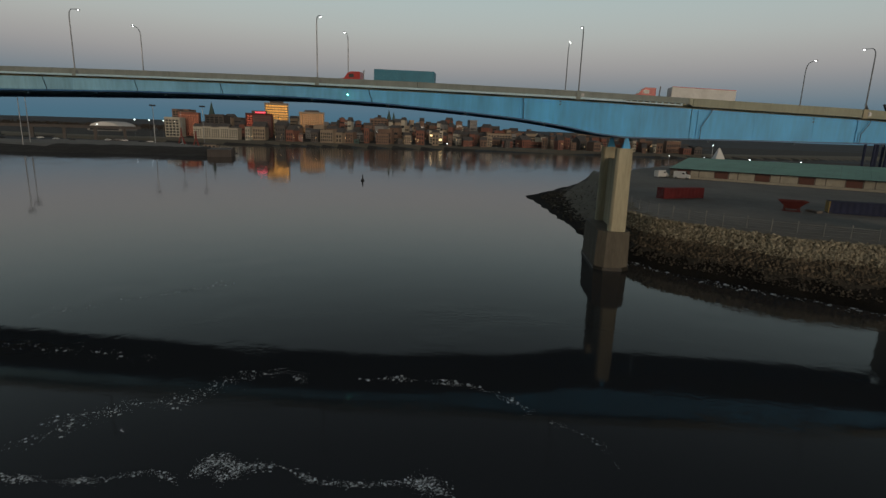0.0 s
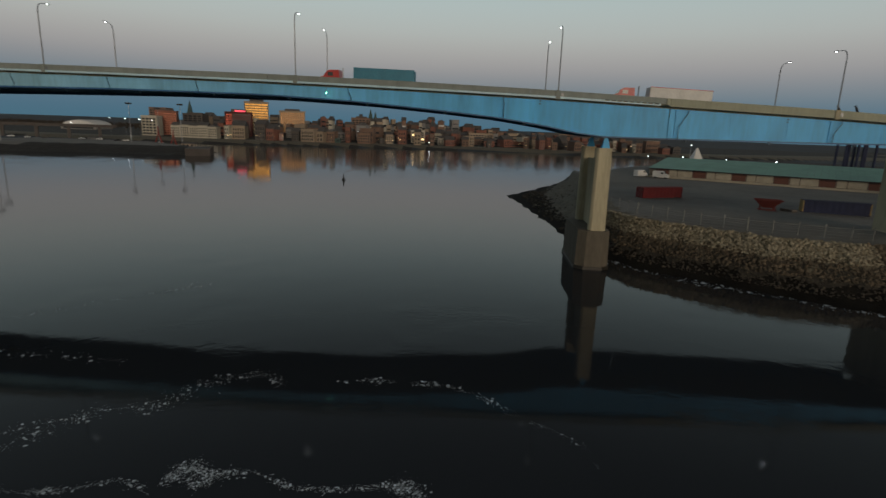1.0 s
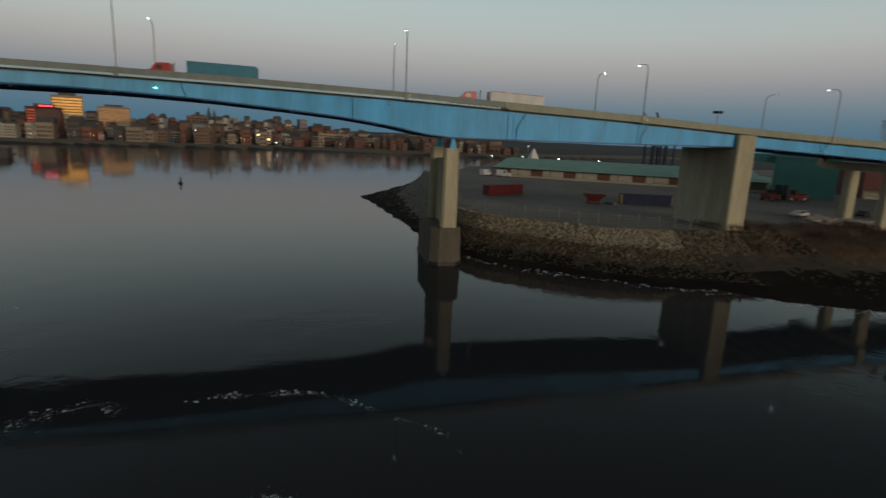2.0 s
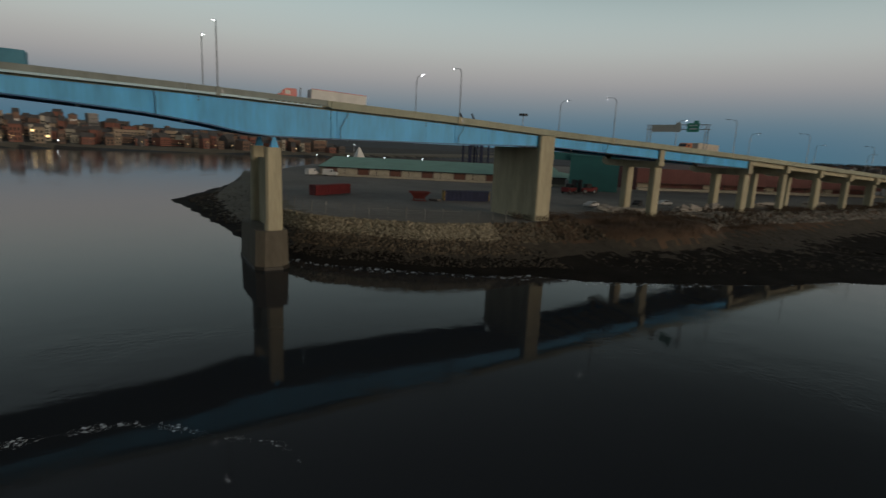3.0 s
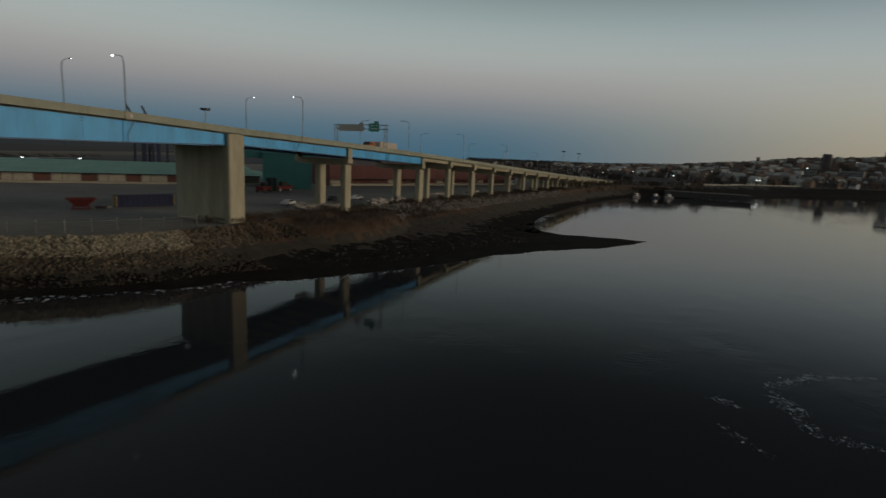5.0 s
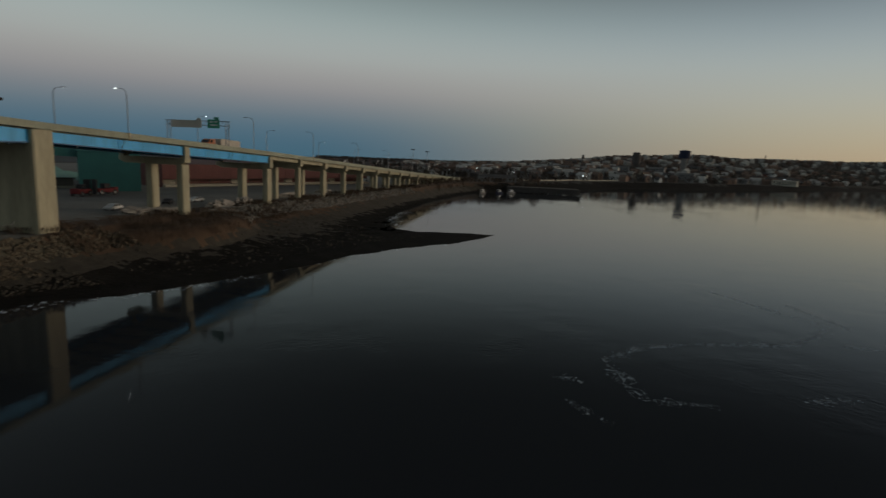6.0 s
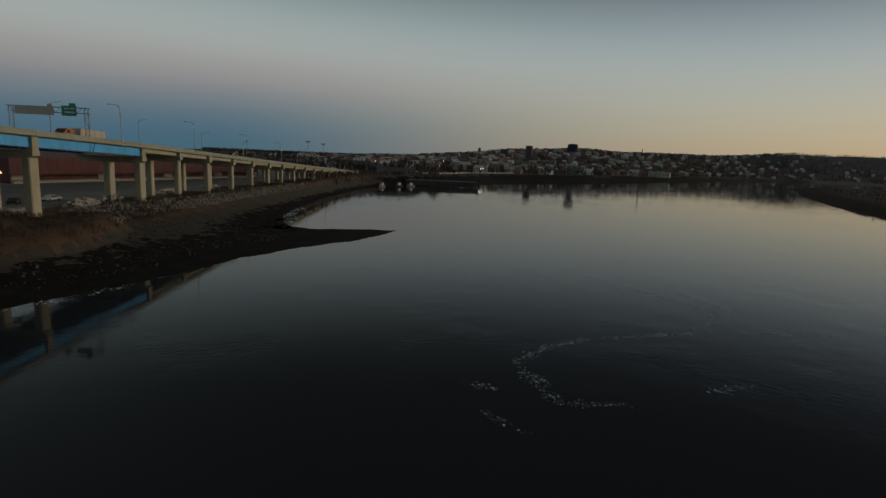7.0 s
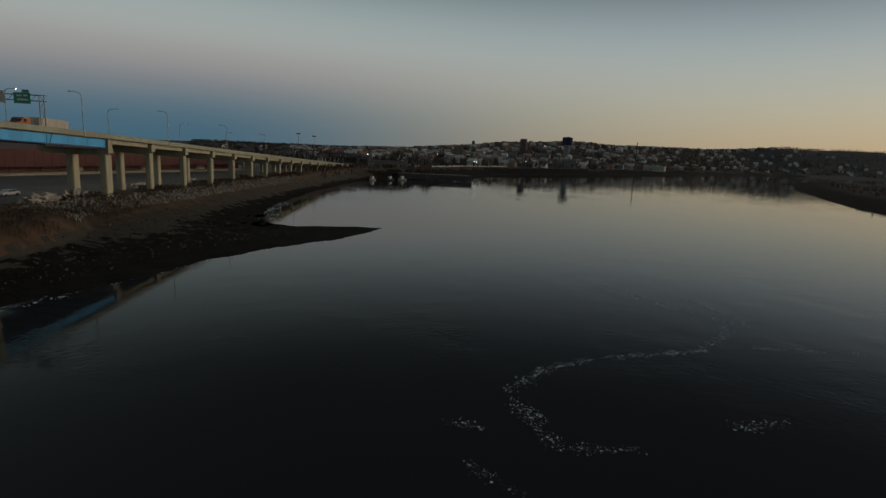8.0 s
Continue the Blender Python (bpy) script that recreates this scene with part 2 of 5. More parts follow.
# ---- the bridge's own axes: u along it, v across it and away from the open water, z up ----
BRIDGE = pose(28.0, 80.4, 0, 0, 0, -5.543)
TOP = [(-420, 22.0), (-300, 25.5), (-160, 28.0), (-100, 27.95), (-76, 27.75), (-53, 27.45), (-32, 27.0), (-11, 26.42), (7, 25.72), (29, 24.88), (51.5, 23.72),
       (87.5, 22.25), (122, 20.72), (185, 17.5), (262, 13.7), (366, 9.0), (420, 7.2)]
LOW = [(-420, 18.5), (-300, 20.6), (-215, 19.5), (-195, 19.0), (-175, 20.5), (-140, 23.3), (-100, 24.08), (-76, 24.42), (-53, 24.35), (-39, 23.78), (-27, 22.95), (-17, 22.1), (-10, 21.1), (-4, 19.95), (8, 19.95), (29, 20.1), (47, 20.4),
       (52, 20.45), (83, 19.05), (119, 17.55)]
BAND = [(-300, 0.4), (-195, 0.3), (-140, 0.5), (-100, 0.42), (-76, 0.3), (-53, 0.22), (-8, 0.2), (4, 0.2), (119, 0.2)]


# ---- ground: one sheet from the harbour bed to the horizon ----
def to_world(u, v):
    p = BRIDGE @ Vector((u, v, 0))
    return p.x, p.y


SHORE_UV = [(-10, 96), (-5, 58), (-1.5, 30), (2.7, 6.8), (8, -1.5), (15, -6.5), (27, -14.5), (35.5, -18), (41, -23.3), (50, -27.5), (58.7, -32), (70, -36), (84, -39.6),
            (99, -46.8), (111, -55.5), (124, -61.5), (134, -64), (131, -51), (128, -40), (131, -34), (142, -29), (155, -24.5), (180, -21), (228, -18), (300, -20), (345, -28)]
CREST_UV = [(20, 150), (15, 100), (8.5, 60), (5.5, 35), (5, 22), (8, 14), (12, 10), (18, 5), (24, -0.5), (34, -3), (47, -2.4), (62, -1), (81, 0.5), (95, 1), (117, 0.5),
            (137, -2.5), (184, -4), (270, -7), (345, -11)]
PENINSULA = ([to_world(*p) for p in SHORE_UV] + [(405, -20), (460, -56), (563, -108), (738, -297), (1228, -768), (1500, -1150), (1600, -1700), (1400, -3200), (4600, -3400),
             (4600, 1500), (1500, 900), (500, 560), (300, 470), (180, 385), (128, 324), (103, 297), (71, 256), (48, 214), (36, 192)])
CREST = ([to_world(*p) for p in CREST_UV] + [(410, 0), (470, -30), (575, -85), (755, -280), (1245, -750), (1520, -1140), (1625, -1700), (1430, -3150), (4550, -3350),
         (4550, 1480), (1500, 880), (505, 540), (310, 450), (195, 370), (145, 318), (118, 290), (88, 250), (66, 210)])
SPIT = [(-137, 340), (-206, 336), (-264, 321), (-600, 250), (-1300, 260), (-1300, 600), (-420, 480), (-200, 440), (-146, 385)]
CITY = [(-3800, 1000), (-800, 640), (-400, 560), (-190, 556), (-112, 577), (7, 604), (131, 598), (227, 574), (420, 640), (1400, 1150), (4200, 2300), (4600, 4600), (-3800, 4600)]
EASTBANK = [(516, -385), (431, -335), (349, -286), (316, -272), (281, -257), (235, -270), (200, -360), (260, -700), (800, -900), (760, -560)]


def distance(poly, x, y):
    """Signed distance to a polygon, positive inside."""
    best, inside = np.full(x.shape, 1e9), np.zeros(x.shape, bool)
    for (ax, ay), (bx, by) in zip(poly, poly[1:] + poly[:1]):
        dx, dy = bx - ax, by - ay
        t = np.clip(((x - ax) * dx + (y - ay) * dy) / (dx * dx + dy * dy), 0, 1)
        best = np.minimum(best, np.hypot(x - ax - t * dx, y - ay - t * dy))
        inside ^= ((ay > y) != (by > y)) & (x < dx * (y - ay) / (dy if dy else 1e-9) + ax)
    return np.where(inside, best, -best)


def waves(x, y, size, seed):
    """Cheap smooth noise, about -1 to 1."""
    r, z = random.Random(seed), 0
    for k in range(7):
        a, s, p = r.uniform(0, 6.28), r.uniform(0.6, 1.9) / size, r.uniform(0, 6.28)
        z = z + np.sin((x * math.cos(a) + y * math.sin(a)) * 6.28 * s + p)
    return z / 4


def height(x, y):
    x, y = np.asarray(x, float), np.asarray(y, float)
    w, c = distance(PENINSULA, x, y), distance(CREST, x, y)
    w = w + (0.7 * waves(x, y, 15, 31) + 0.35 * waves(x, y, 5, 32)) * np.clip((500 - x) / 100, 0, 1)
    slope = np.clip(w, 0, None) / (np.clip(w, 0, None) + np.clip(-c, 0, None) + 1e-6)
    wide = np.clip((w - c) / 30, 0, 1)  # flat mud where the bank is wide, steep stone where it is narrow
    bank = 6 * (slope ** (1.45 + 1.15 * wide))
    z = np.where(c > 0, 6 + 0.06 * waves(x, y, 9, 1), np.where(w > 0, bank + 0.12 * np.clip(w, 0, 1) + (0.13 * waves(x, y, 6.3, 2) + 0.06 * waves(x, y, 2.7, 3)) * np.clip(bank / 1.5 - 0.1, 0, 1), np.clip(0.16 * w, -4, 0)))
    # shallow pools on the inner side of the mud spit
    U, V = 0.9953 * (x - 28) - 0.0966 * (y - 80.4), 0.0966 * (x - 28) + 0.9953 * (y - 80.4)
    pool = np.clip((U - 104) / 14, 0, 1) * np.clip((172 - U) / 20, 0, 1) * np.clip((V + 41) / 6, 0, 1) * np.clip((-17 - V) / 6, 0, 1)
    z = z - pool * (0.2 + 0.3 * waves(U * 0.4, V + 0.25 * U, 7, 12) + 0.25 * waves(U * 0.35, V + 0.2 * U, 2.6, 13))
    # a grassy shelf with a steep edge between the bank's stones and the mud
    shelf = np.clip(1.3 * (1 - ((U - 78) / 30) ** 2 - ((V + 4) / 13) ** 2), 0, 1)
    z = np.where(w > 0, np.maximum(z, (5.4 + 0.15 * waves(x, y, 9, 15)) * shelf * shelf * (3 - 2 * shelf)), z)
    # the hill across the inner harbour
    R = np.hypot(x, y)
    share = np.interp(np.arctan2(y, x), (-1.2, -0.62, -0.5, -0.36, -0.28, -0.2, -0.1, 0.0, 0.12, 0.4), (1.15, 1.02, 0.80, 0.83, 0.90, 0.76, 0.5, 0.26, 0.12, 0.08))
    hill = np.clip((c - 20) / 240, 0, 1) ** 1.1 * np.clip((x - 440) / 200, 0, 1) * share * (8 + 0.0305 * np.clip(R, 0, 2500) + 3 * waves(x, y, 260, 4))
    z = z + hill
    for poly, rise, flat in ((SPIT, 0.24, 4.6), (EASTBANK, 0.3, 4.6)):
        d = distance(poly, x, y)
        z = np.maximum(z, np.where(d > 0, np.minimum(rise * d, flat + 0.3 * waves(x, y, 20, 5)), np.maximum(0.2 * d, -4)))
    d = distance(CITY, x, y)
    town = np.where(d > 0, np.minimum(0.35 * d, 3.5) + 17 * np.clip((d - 60) / 260, 0, 1) * np.clip((330 - x) / 300, 0.12, 1) * np.clip((x + 420) / 200, 0.25, 1)
                    + 30 * np.clip((d - 900) / 1200, 0, 1) * (1 + 0.4 * waves(x, y, 900, 6)), np.maximum(0.2 * d, -4))
    return np.maximum(z, town)


def steps(*runs):
    out = []
    for a, b, s in runs:
        out += list(np.arange(a, b, s))
    return out


def ground():
    us = steps((-5000, -1500, 500), (-1500, -300, 60), (-300, -20, 5), (-20, 140, 0.9), (140, 370, 2.4), (370, 1300, 14), (1300, 2600, 60), (2600, 5001, 300))
    vs = steps((-5000, -2200, 500), (-2200, -480, 50), (-480, -72, 12), (-72, 30, 0.9), (30, 160, 2.0), (160, 480, 5), (480, 800, 9), (800, 5001, 300))
    U, V = np.meshgrid(us, vs)
    m = np.array(BRIDGE)
    X, Y = m[0, 0] * U + m[0, 1] * V + m[0, 3], m[1, 0] * U + m[1, 1] * V + m[1, 3]
    Z = height(X, Y)
    nu, nv = len(us), len(vs)
    idx = np.arange(nu * nv).reshape(nv, nu)
    quads = np.stack([idx[:-1, :-1], idx[:-1, 1:], idx[1:, 1:], idx[1:, :-1]], -1).reshape(-1, 4)
    me = bpy.data.meshes.new("ground")
    me.from_pydata(np.stack([X, Y, Z], -1).reshape(-1, 3).tolist(), [], quads.tolist())
    kinds = [MUD, WEED, BANK, YARD, GRASS, FARLAND, HAZEWOOD]
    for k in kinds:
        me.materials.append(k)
    cu, cv = U.ravel()[quads].mean(1), V.ravel()[quads].mean(1)
    cz, cx, cy = Z.ravel()[quads].mean(1), X.ravel()[quads].mean(1), Y.ravel()[quads].mean(1)
    n = waves(cx, cy, 6, 7)
    mat = np.zeros(len(quads), int)
    n = n + 0.8 * waves(cx, cy, 1.9, 8)
    mat[cz > 1.5 + 0.5 * n] = 1
    mat[cz > 3.3 + 0.6 * n] = 2
    mat[(cz > 1.2 + 0.4 * n) & (cu > 88 + 8 * n)] = 1
    crest = distance(CREST, cx, cy)
    mat[crest > 0.4 + 0.8 * n] = 3
    mat[(crest > 0) & (cu < 9 + 2 * n) & (cv > 10)] = 2
    mat[(cv > 26) & (cu < 14) & (cz > 0.9 + 0.5 * n) & (crest < 1)] = 2
    mat[(cu > 49 + 4 * n) & (cu < 150) & (cv < 9 + 4 * n) & (cz > 3.1 + 0.6 * n)] = 4
    mat[(cu > 150) & (cv < 4 + 3 * n) & (cz > 4.2 + 0.8 * n)] = 4
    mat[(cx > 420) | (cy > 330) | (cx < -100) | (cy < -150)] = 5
    spit, city = distance(SPIT, cx, cy), distance(CITY, cx, cy)
    mat[(spit > 21) & (cx > -900)] = 3
    mat[(cx > 380) & (cz < 5.2) & (cy < 60)] = 0
    mat[distance(EASTBANK, cx, cy) > -5] = 0
    mat[(city > 4) & (city < 60)] = 2
    # the farthest hills get the wood colour with haze painted in
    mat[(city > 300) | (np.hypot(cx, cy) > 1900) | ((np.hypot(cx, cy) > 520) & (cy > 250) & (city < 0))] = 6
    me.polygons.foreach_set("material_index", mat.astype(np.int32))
    me.polygons.foreach_set("use_smooth", np.ones(len(quads), bool))
    return tagged(new("ground", me), "shore of tidal mud, stony bank and gravel yard under the bridge", "ground", kind="structure")


GROUND = ground()


def water():
    bm = boxed(-5000, 5000, -5000, 5000, -0.5, 0.0)
    ob = part("water", bm, WATER, None)
    return tagged(ob, "calm dark harbour water mirroring the dusk sky", "water", kind="structure")


water()


# ---- the bridge ----
def span_of(u0, u1, step):
    n = max(1, round((u1 - u0) / step))
    return [u0 + (u1 - u0) * i / n for i in range(n + 1)]


def bridge():
    br = thing("harbour_bridge", BRIDGE, "long highway bridge with blue steel girders on concrete piers", "bridge")
    top = lambda u: interp(u, TOP)  # noqa: E731
    low = lambda u: interp(u, LOW)  # noqa: E731
    band = lambda u: interp(u, BAND)  # noqa: E731
    # deck slab
    bm = sweep(bmesh.new(), [[(u, v, top(u) - d) for v, d in ((-0.35, 0.98), (-0.35, 0.85), (16.35, 0.85), (16.35, 0.98), (15.1, 1.0), (15.1, 1.40), (0.9, 1.40), (0.9, 1.0))] for u in span_of(-420, 420, 8)])
    part("deck_slab", bm, CONCRETE, br)
    bm = sweep(bmesh.new(), [[(u, 0.5, top(u) - 0.846), (u, 0.5, top(u) - 0.80), (u, 15.5, top(u) - 0.80), (u, 15.5, top(u) - 0.846)] for u in span_of(-420, 420, 12)])
    part("road_surface", bm, ASPHALT, br, "dark asphalt roadway")
    # parapets in cast lengths with open joints
    edges = [-420, -330, -260, -200, -160] + [-130 + 19.5 * i for i in range(8)] + [7.1, 29.8, 51.6, 68, 84.5, 101, 119.5] + [138.5 + 18 * i for i in range(16)]
    for a, b in zip(edges, edges[1:]):
        for near in (True, False):
            rings = []
            for u in span_of(a + 0.03, b - 0.03, 6):
                t = top(u)
                s = [(-0.72, t - 0.80), (-0.72, t - 0.08), (-0.66, t), (-0.40, t), (-0.30, t - 0.25), (-0.22, t - 0.75), (-0.22, t - 0.90)]
                if u > 7:
                    s[0], s[-1] = (-0.72, t - 1.12), (-0.22, t - 1.12)
                rings.append([(u, v if near else 16 - v, z) for v, z in s])
            part("parapet", sweep(bmesh.new(), rings), PARAPET if a > 5 else PARAPET_GREY, br)
    # blue pipe tray under the parapet as far as the first joint
    for a, b in zip(span_of(-130, -2.6, 18.2), span_of(-130, -2.6, 18.2)[1:]):
        rings = [[(u, -0.84, top(u) - 1.12), (u, -0.84, top(u) - 0.83), (u, -0.36, top(u) - 0.83), (u, -0.36, top(u) - 1.12)] for u in span_of(a + 0.02, b - 0.02, 5)]
        part("pipe_tray", sweep(bmesh.new(), rings), BLUE_PALE, br, "pale blue steel tray")
    # its open end, a bare rail on short hangers
    rings = [[(u, -0.84, top(u) - 1.12), (u, -0.84, top(u) - 0.98), (u, -0.36, top(u) - 0.98), (u, -0.36, top(u) - 1.12)] for u in span_of(-2.55, 5.6, 3)]
    tray = part("pipe_tray", sweep(bmesh.new(), rings), BLUE_PALE, br, "open end of the pale blue steel tray")
    for u in span_of(-2.4, 5.5, 0.85):
        part("hanger", boxed(u - 0.1, u + 0.1, -0.80, -0.70, top(u) - 0.98, top(u) - 0.80), BLUE_PALE, tray)
    # two plate girders with their bottom chords
    joints = [(-420, -195), (-195, -2), (-2, 7.2), (7.3, 50), (52.2, 83.5), (85.4, 119)]
    for v0, sgn in ((0.0, 1), (15.9, -1)):
        for a, b in joints:
            us = span_of(a, b, 4)
            web = [[(u, v0, low(u) + band(u)), (u, v0, top(u) - 1.40), (u, v0 + sgn * 0.06, top(u) - 1.40), (u, v0 + sgn * 0.06, low(u) + band(u))] for u in us]
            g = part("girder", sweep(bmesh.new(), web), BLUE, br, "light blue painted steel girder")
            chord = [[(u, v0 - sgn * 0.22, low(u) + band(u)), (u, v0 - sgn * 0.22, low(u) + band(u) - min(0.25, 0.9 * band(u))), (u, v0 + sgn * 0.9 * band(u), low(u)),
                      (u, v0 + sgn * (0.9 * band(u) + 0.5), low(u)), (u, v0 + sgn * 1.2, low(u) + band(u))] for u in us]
            part("bottom_chord", sweep(bmesh.new(), chord), BLUE_SHADED, g, "bottom chord, its blue darkened as shade")
            flange = [[(u, v0 - sgn * 0.10, top(u) - 1.46), (u, v0 - sgn * 0.10, top(u) - 1.40), (u, v0 + sgn * 1.0, top(u) - 1.40), (u, v0 + sgn * 1.0, top(u) - 1.46)] for u in us]
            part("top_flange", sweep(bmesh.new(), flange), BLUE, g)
    # splice plates and vertical stiffeners on the near girder, and a drain pipe bent along it at each
    for u in (-93, -77.5, -63.5, -40, -17.2, 8.2, 29.8, 66, 100):
        bm = boxed(u - 0.05, u + 0.05, -0.12, 0.0, low(u) + band(u) + 0.05, top(u) - 1.47)
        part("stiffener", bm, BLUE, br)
        z1, z0 = top(u) - 1.4, low(u) + band(u)
        k = (0.55 if u < -20 else 0.15 if u < 0 else -0.5) * (z1 - z0)
        bm = tube(bmesh.new(), [(u + 0.6 - k * 0.55, -0.32, z1), (u + 0.6 - k * 0.5, -0.32, z1 - 0.5), (u + 0.5, -0.32, z1 - 0.4 - abs(k)), (u + 0.5, -0.32, z0 - 0.2)], 0.055, sides=6)
        part("drain_pipe", bm, PIPE, br, "dark drain pipe")
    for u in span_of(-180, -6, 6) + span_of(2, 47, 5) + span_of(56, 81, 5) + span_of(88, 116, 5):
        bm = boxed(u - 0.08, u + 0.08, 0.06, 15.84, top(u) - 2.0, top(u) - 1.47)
        part("cross_beam", bm, BLUE_SHADED, br)
    for u in [-88 + 9.8 * i for i in range(9)] + [16, 24, 37, 43, 60, 72, 78, 91, 106, 112]:
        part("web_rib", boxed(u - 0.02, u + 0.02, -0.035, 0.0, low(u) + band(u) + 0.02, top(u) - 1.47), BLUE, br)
    # lifting lugs under the bottom chord and small openings in the web
    for i, u in enumerate(span_of(-96, 116, 11.5)):
        part("hanging_lug", boxed(u - 0.12, u + 0.12, -0.16, 0.16, low(u) - 0.30, low(u) + 0.02), PIPE, br)
        if i % 3 == 1:
            z = 0.5 * (low(u) + top(u)) + 0.3
            for k in (0, 1):
                part("web_port", boxed(u + 2.0, u + 2.28, -0.02, 0.0, z + 0.4 * k, z + 0.16 + 0.4 * k), PIPE, br)
    # pedestals of the lamps on the outer face of the parapets
    for u in (-87.1, -47.8, -9.0, 30.1, 68, 110.3, 145, 184, 222, 262, 300):
        for v0, v1 in ((-0.86, -0.70), (16.70, 16.86)):
            part("lamp_pedestal", boxed(u - 0.32, u + 0.32, v0, v1, top(u) - 1.25, top(u) + 0.02, 0.03), CONCRETE if u > 7 else PARAPET_GREY, br)
        part("conduit_box", boxed(u + 0.4, u + 0.75, -0.80, -0.70, top(u) - 0.85, top(u) - 0.35), STEEL, br)
    # navigation light on the girder
    u = -43.2
    nav = part("navigation_light", boxed(u - 0.09, u + 0.09, -0.56, -0.38, 24.85, 25.05, 0.04), material("green_lamp_glow", (0.25, 1.0, 0.6), 0.3, vary=0, bump=0, emit=7.0), br, "small green navigation light")
    part("bracket", tube(bmesh.new(), [(u, -0.48, 25.05), (u, -0.48, 26.0), (u, -0.1, 26.1)], 0.03, sides=6), STEEL, nav)
    # concrete beams of the viaduct on land
    bents = [119.0, 137, 155, 173, 190.8, 208.5, 225.5, 243, 260, 277, 294, 311, 328, 345, 362]
    for a, b in zip(bents, bents[1:] + [400]):
        for v in (0.35, 4.1, 7.85, 11.6, 15.1):
            ring = lambda u: [(u, v, top(u) - 2.25), (u, v, top(u) - 1.25), (u, v + 0.55, top(u) - 1.25), (u, v + 0.55, top(u) - 2.25)]  # noqa: E731
            part("concrete_beam", sweep(bmesh.new(), [ring(a + 0.15), ring(b + 0.1)]), CONCRETE, br)
    # river piers: two chamfered columns joined by a thin wall on a tidal base
    for u in (-2.0, -195.0):
        pier = part("pier", sweep(bmesh.new(), [[(u + a * k, v, z) for a, v in chamfered(-2.3, 2.5, -1.1, 13.0, 1.2)] for z, k in ((0.5, 1.06), (5.2, 1.0), (6.0, 0.98))]), PIERBASE, br, "stained tidal pier of concrete")
        part("wet_foot", sweep(bmesh.new(), [[(u + a * 1.02, v * 1.01 - 0.05, z) for a, v in chamfered(-2.5, 2.7, -1.2, 13.1, 1.2)] for z in (-3.0, 0.3, 0.5)]), WETBASE, pier, "dark wet weed below the tide mark")
        for v in (-0.5, 10.3):
            bm = sweep(bmesh.new(), [[(u + 0.45 + a, v + b, z) for a, b in chamfered(-1.2 * k, 1.2 * k, 0, 1.8, 0.35)] for z, k in ((6.0, 1.05), (18.4, 0.95))])
            part("column", bm, CONCRETE, pier)
            bm = sweep(bmesh.new(), [[(u + a * k + 0.7, v + 1.0 + b * k, z) for a, b in chamfered(-0.6, 0.6, -0.5, 0.5, 0.05)] for z, k in ((18.4, 1.0), (19.9, 0.35))])
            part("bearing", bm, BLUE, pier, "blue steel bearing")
        part("pier_wall", boxed(u + 0.3, u + 1.3, 1.2, 10.4, 6.0, 16.6), CONCRETE, pier)
    # wall pier on the shore with a tall nib at the girder's end
    pier = part("pier", sweep(bmesh.new(), [[(50.1 + a * k, v, z) for a, v in chamfered(-1.55, 1.75, 0.4, 14.5, 0.15)] for z, k in ((4.0, 1.0), (20.2, 1.06))]), CONCRETE, br, "broad concrete wall pier on the shore")
    part("nib", sweep(bmesh.new(), [[(50.2 + a, v, z) for a, v in chamfered(-1.75, 1.85, -0.95, 0.6, 0.2)] for z in (4.0, 22.55)]), CONCRETE, pier)
    # bents of two columns with a cap beam
    for i, u in enumerate([84.2] + bents):
        t = top(u)
        big = i < 2
        zc = t - (3.9 if i == 0 else 3.55 if i == 1 else 2.3)
        cap = part("bent", sweep(bmesh.new(), [[(u - 0.9, v, zc), (u + 0.9, v, zc), (u + 0.9, v, z0), (u - 0.9, v, z0)] for v, z0 in ((-0.6, zc - 0.9), (1.0, zc - 1.5), (15.0, zc - 1.5), (16.6, zc - 0.9))]), CONCRETE, br, "concrete cap beam on columns")
        for v in (0.2, 8.2):
            w = 1.15 if big else 0.85
            bm = sweep(bmesh.new(), [[(u + 0.35 + a, v + b, z) for a, b in chamfered(-w, w, 0, 1.7 if big else 1.5, 0.2)] for z in (3.5, zc - 1.4)])
            part("column", bm, CONCRETE, cap)
        for v in (-0.55, 15.35):
            part("cap_block", boxed(u - 0.75, u + 0.75, v, v + 1.2, zc, t - (1.3 if big else 1.25)), CONCRETE, cap)
    return br


bridge()


# ---- street lamps on the parapets ----
def street_lamp(tall, reach, lit=True):
    """Stands at the origin; the arm reaches along +y."""
    ob = thing("street_lamp", Matrix(), "slim galvanised street lamp with a curved arm, " + ("lit" if lit else "unlit"), "street lamp", "lamps along the bridge")
    h = tall
    pts = [(0, 0, -0.3), (0, 0, h * 0.5), (0, 0, h - 1.2)] + [(0, 1.2 * (1 - math.cos(a)) * 0.8, h - 1.2 + 1.2 * math.sin(a)) for a in (0.4, 0.8, 1.2, 1.57)] + [(0, reach, h + 0.12)]
    part("pole", tube(bmesh.new(), pts, 0.095, 0.042), STEEL, ob)
    head = part("lamp_head", sweep(bmesh.new(), [[(a * s, reach + y, h + 0.12 + b * s) for a, b in chamfered(-0.16, 0.16, -0.07, 0.07, 0.05)] for y, s in ((-0.1, 0.6), (0.2, 1.0), (0.7, 0.9), (0.85, 0.4))]), STEEL, ob)
    part("lens", boxed(-0.07, 0.07, reach + 0.25, reach + 0.48, h + 0.015, h + 0.06, 0.02), LAMPLIT if lit else STEEL, head, "lit white lamp lens" if lit else "unlit lamp lens")
    part("base_plate", boxed(-0.22, 0.22, -0.22, 0.22, -0.35, -0.2), STEEL, ob)
    return ob


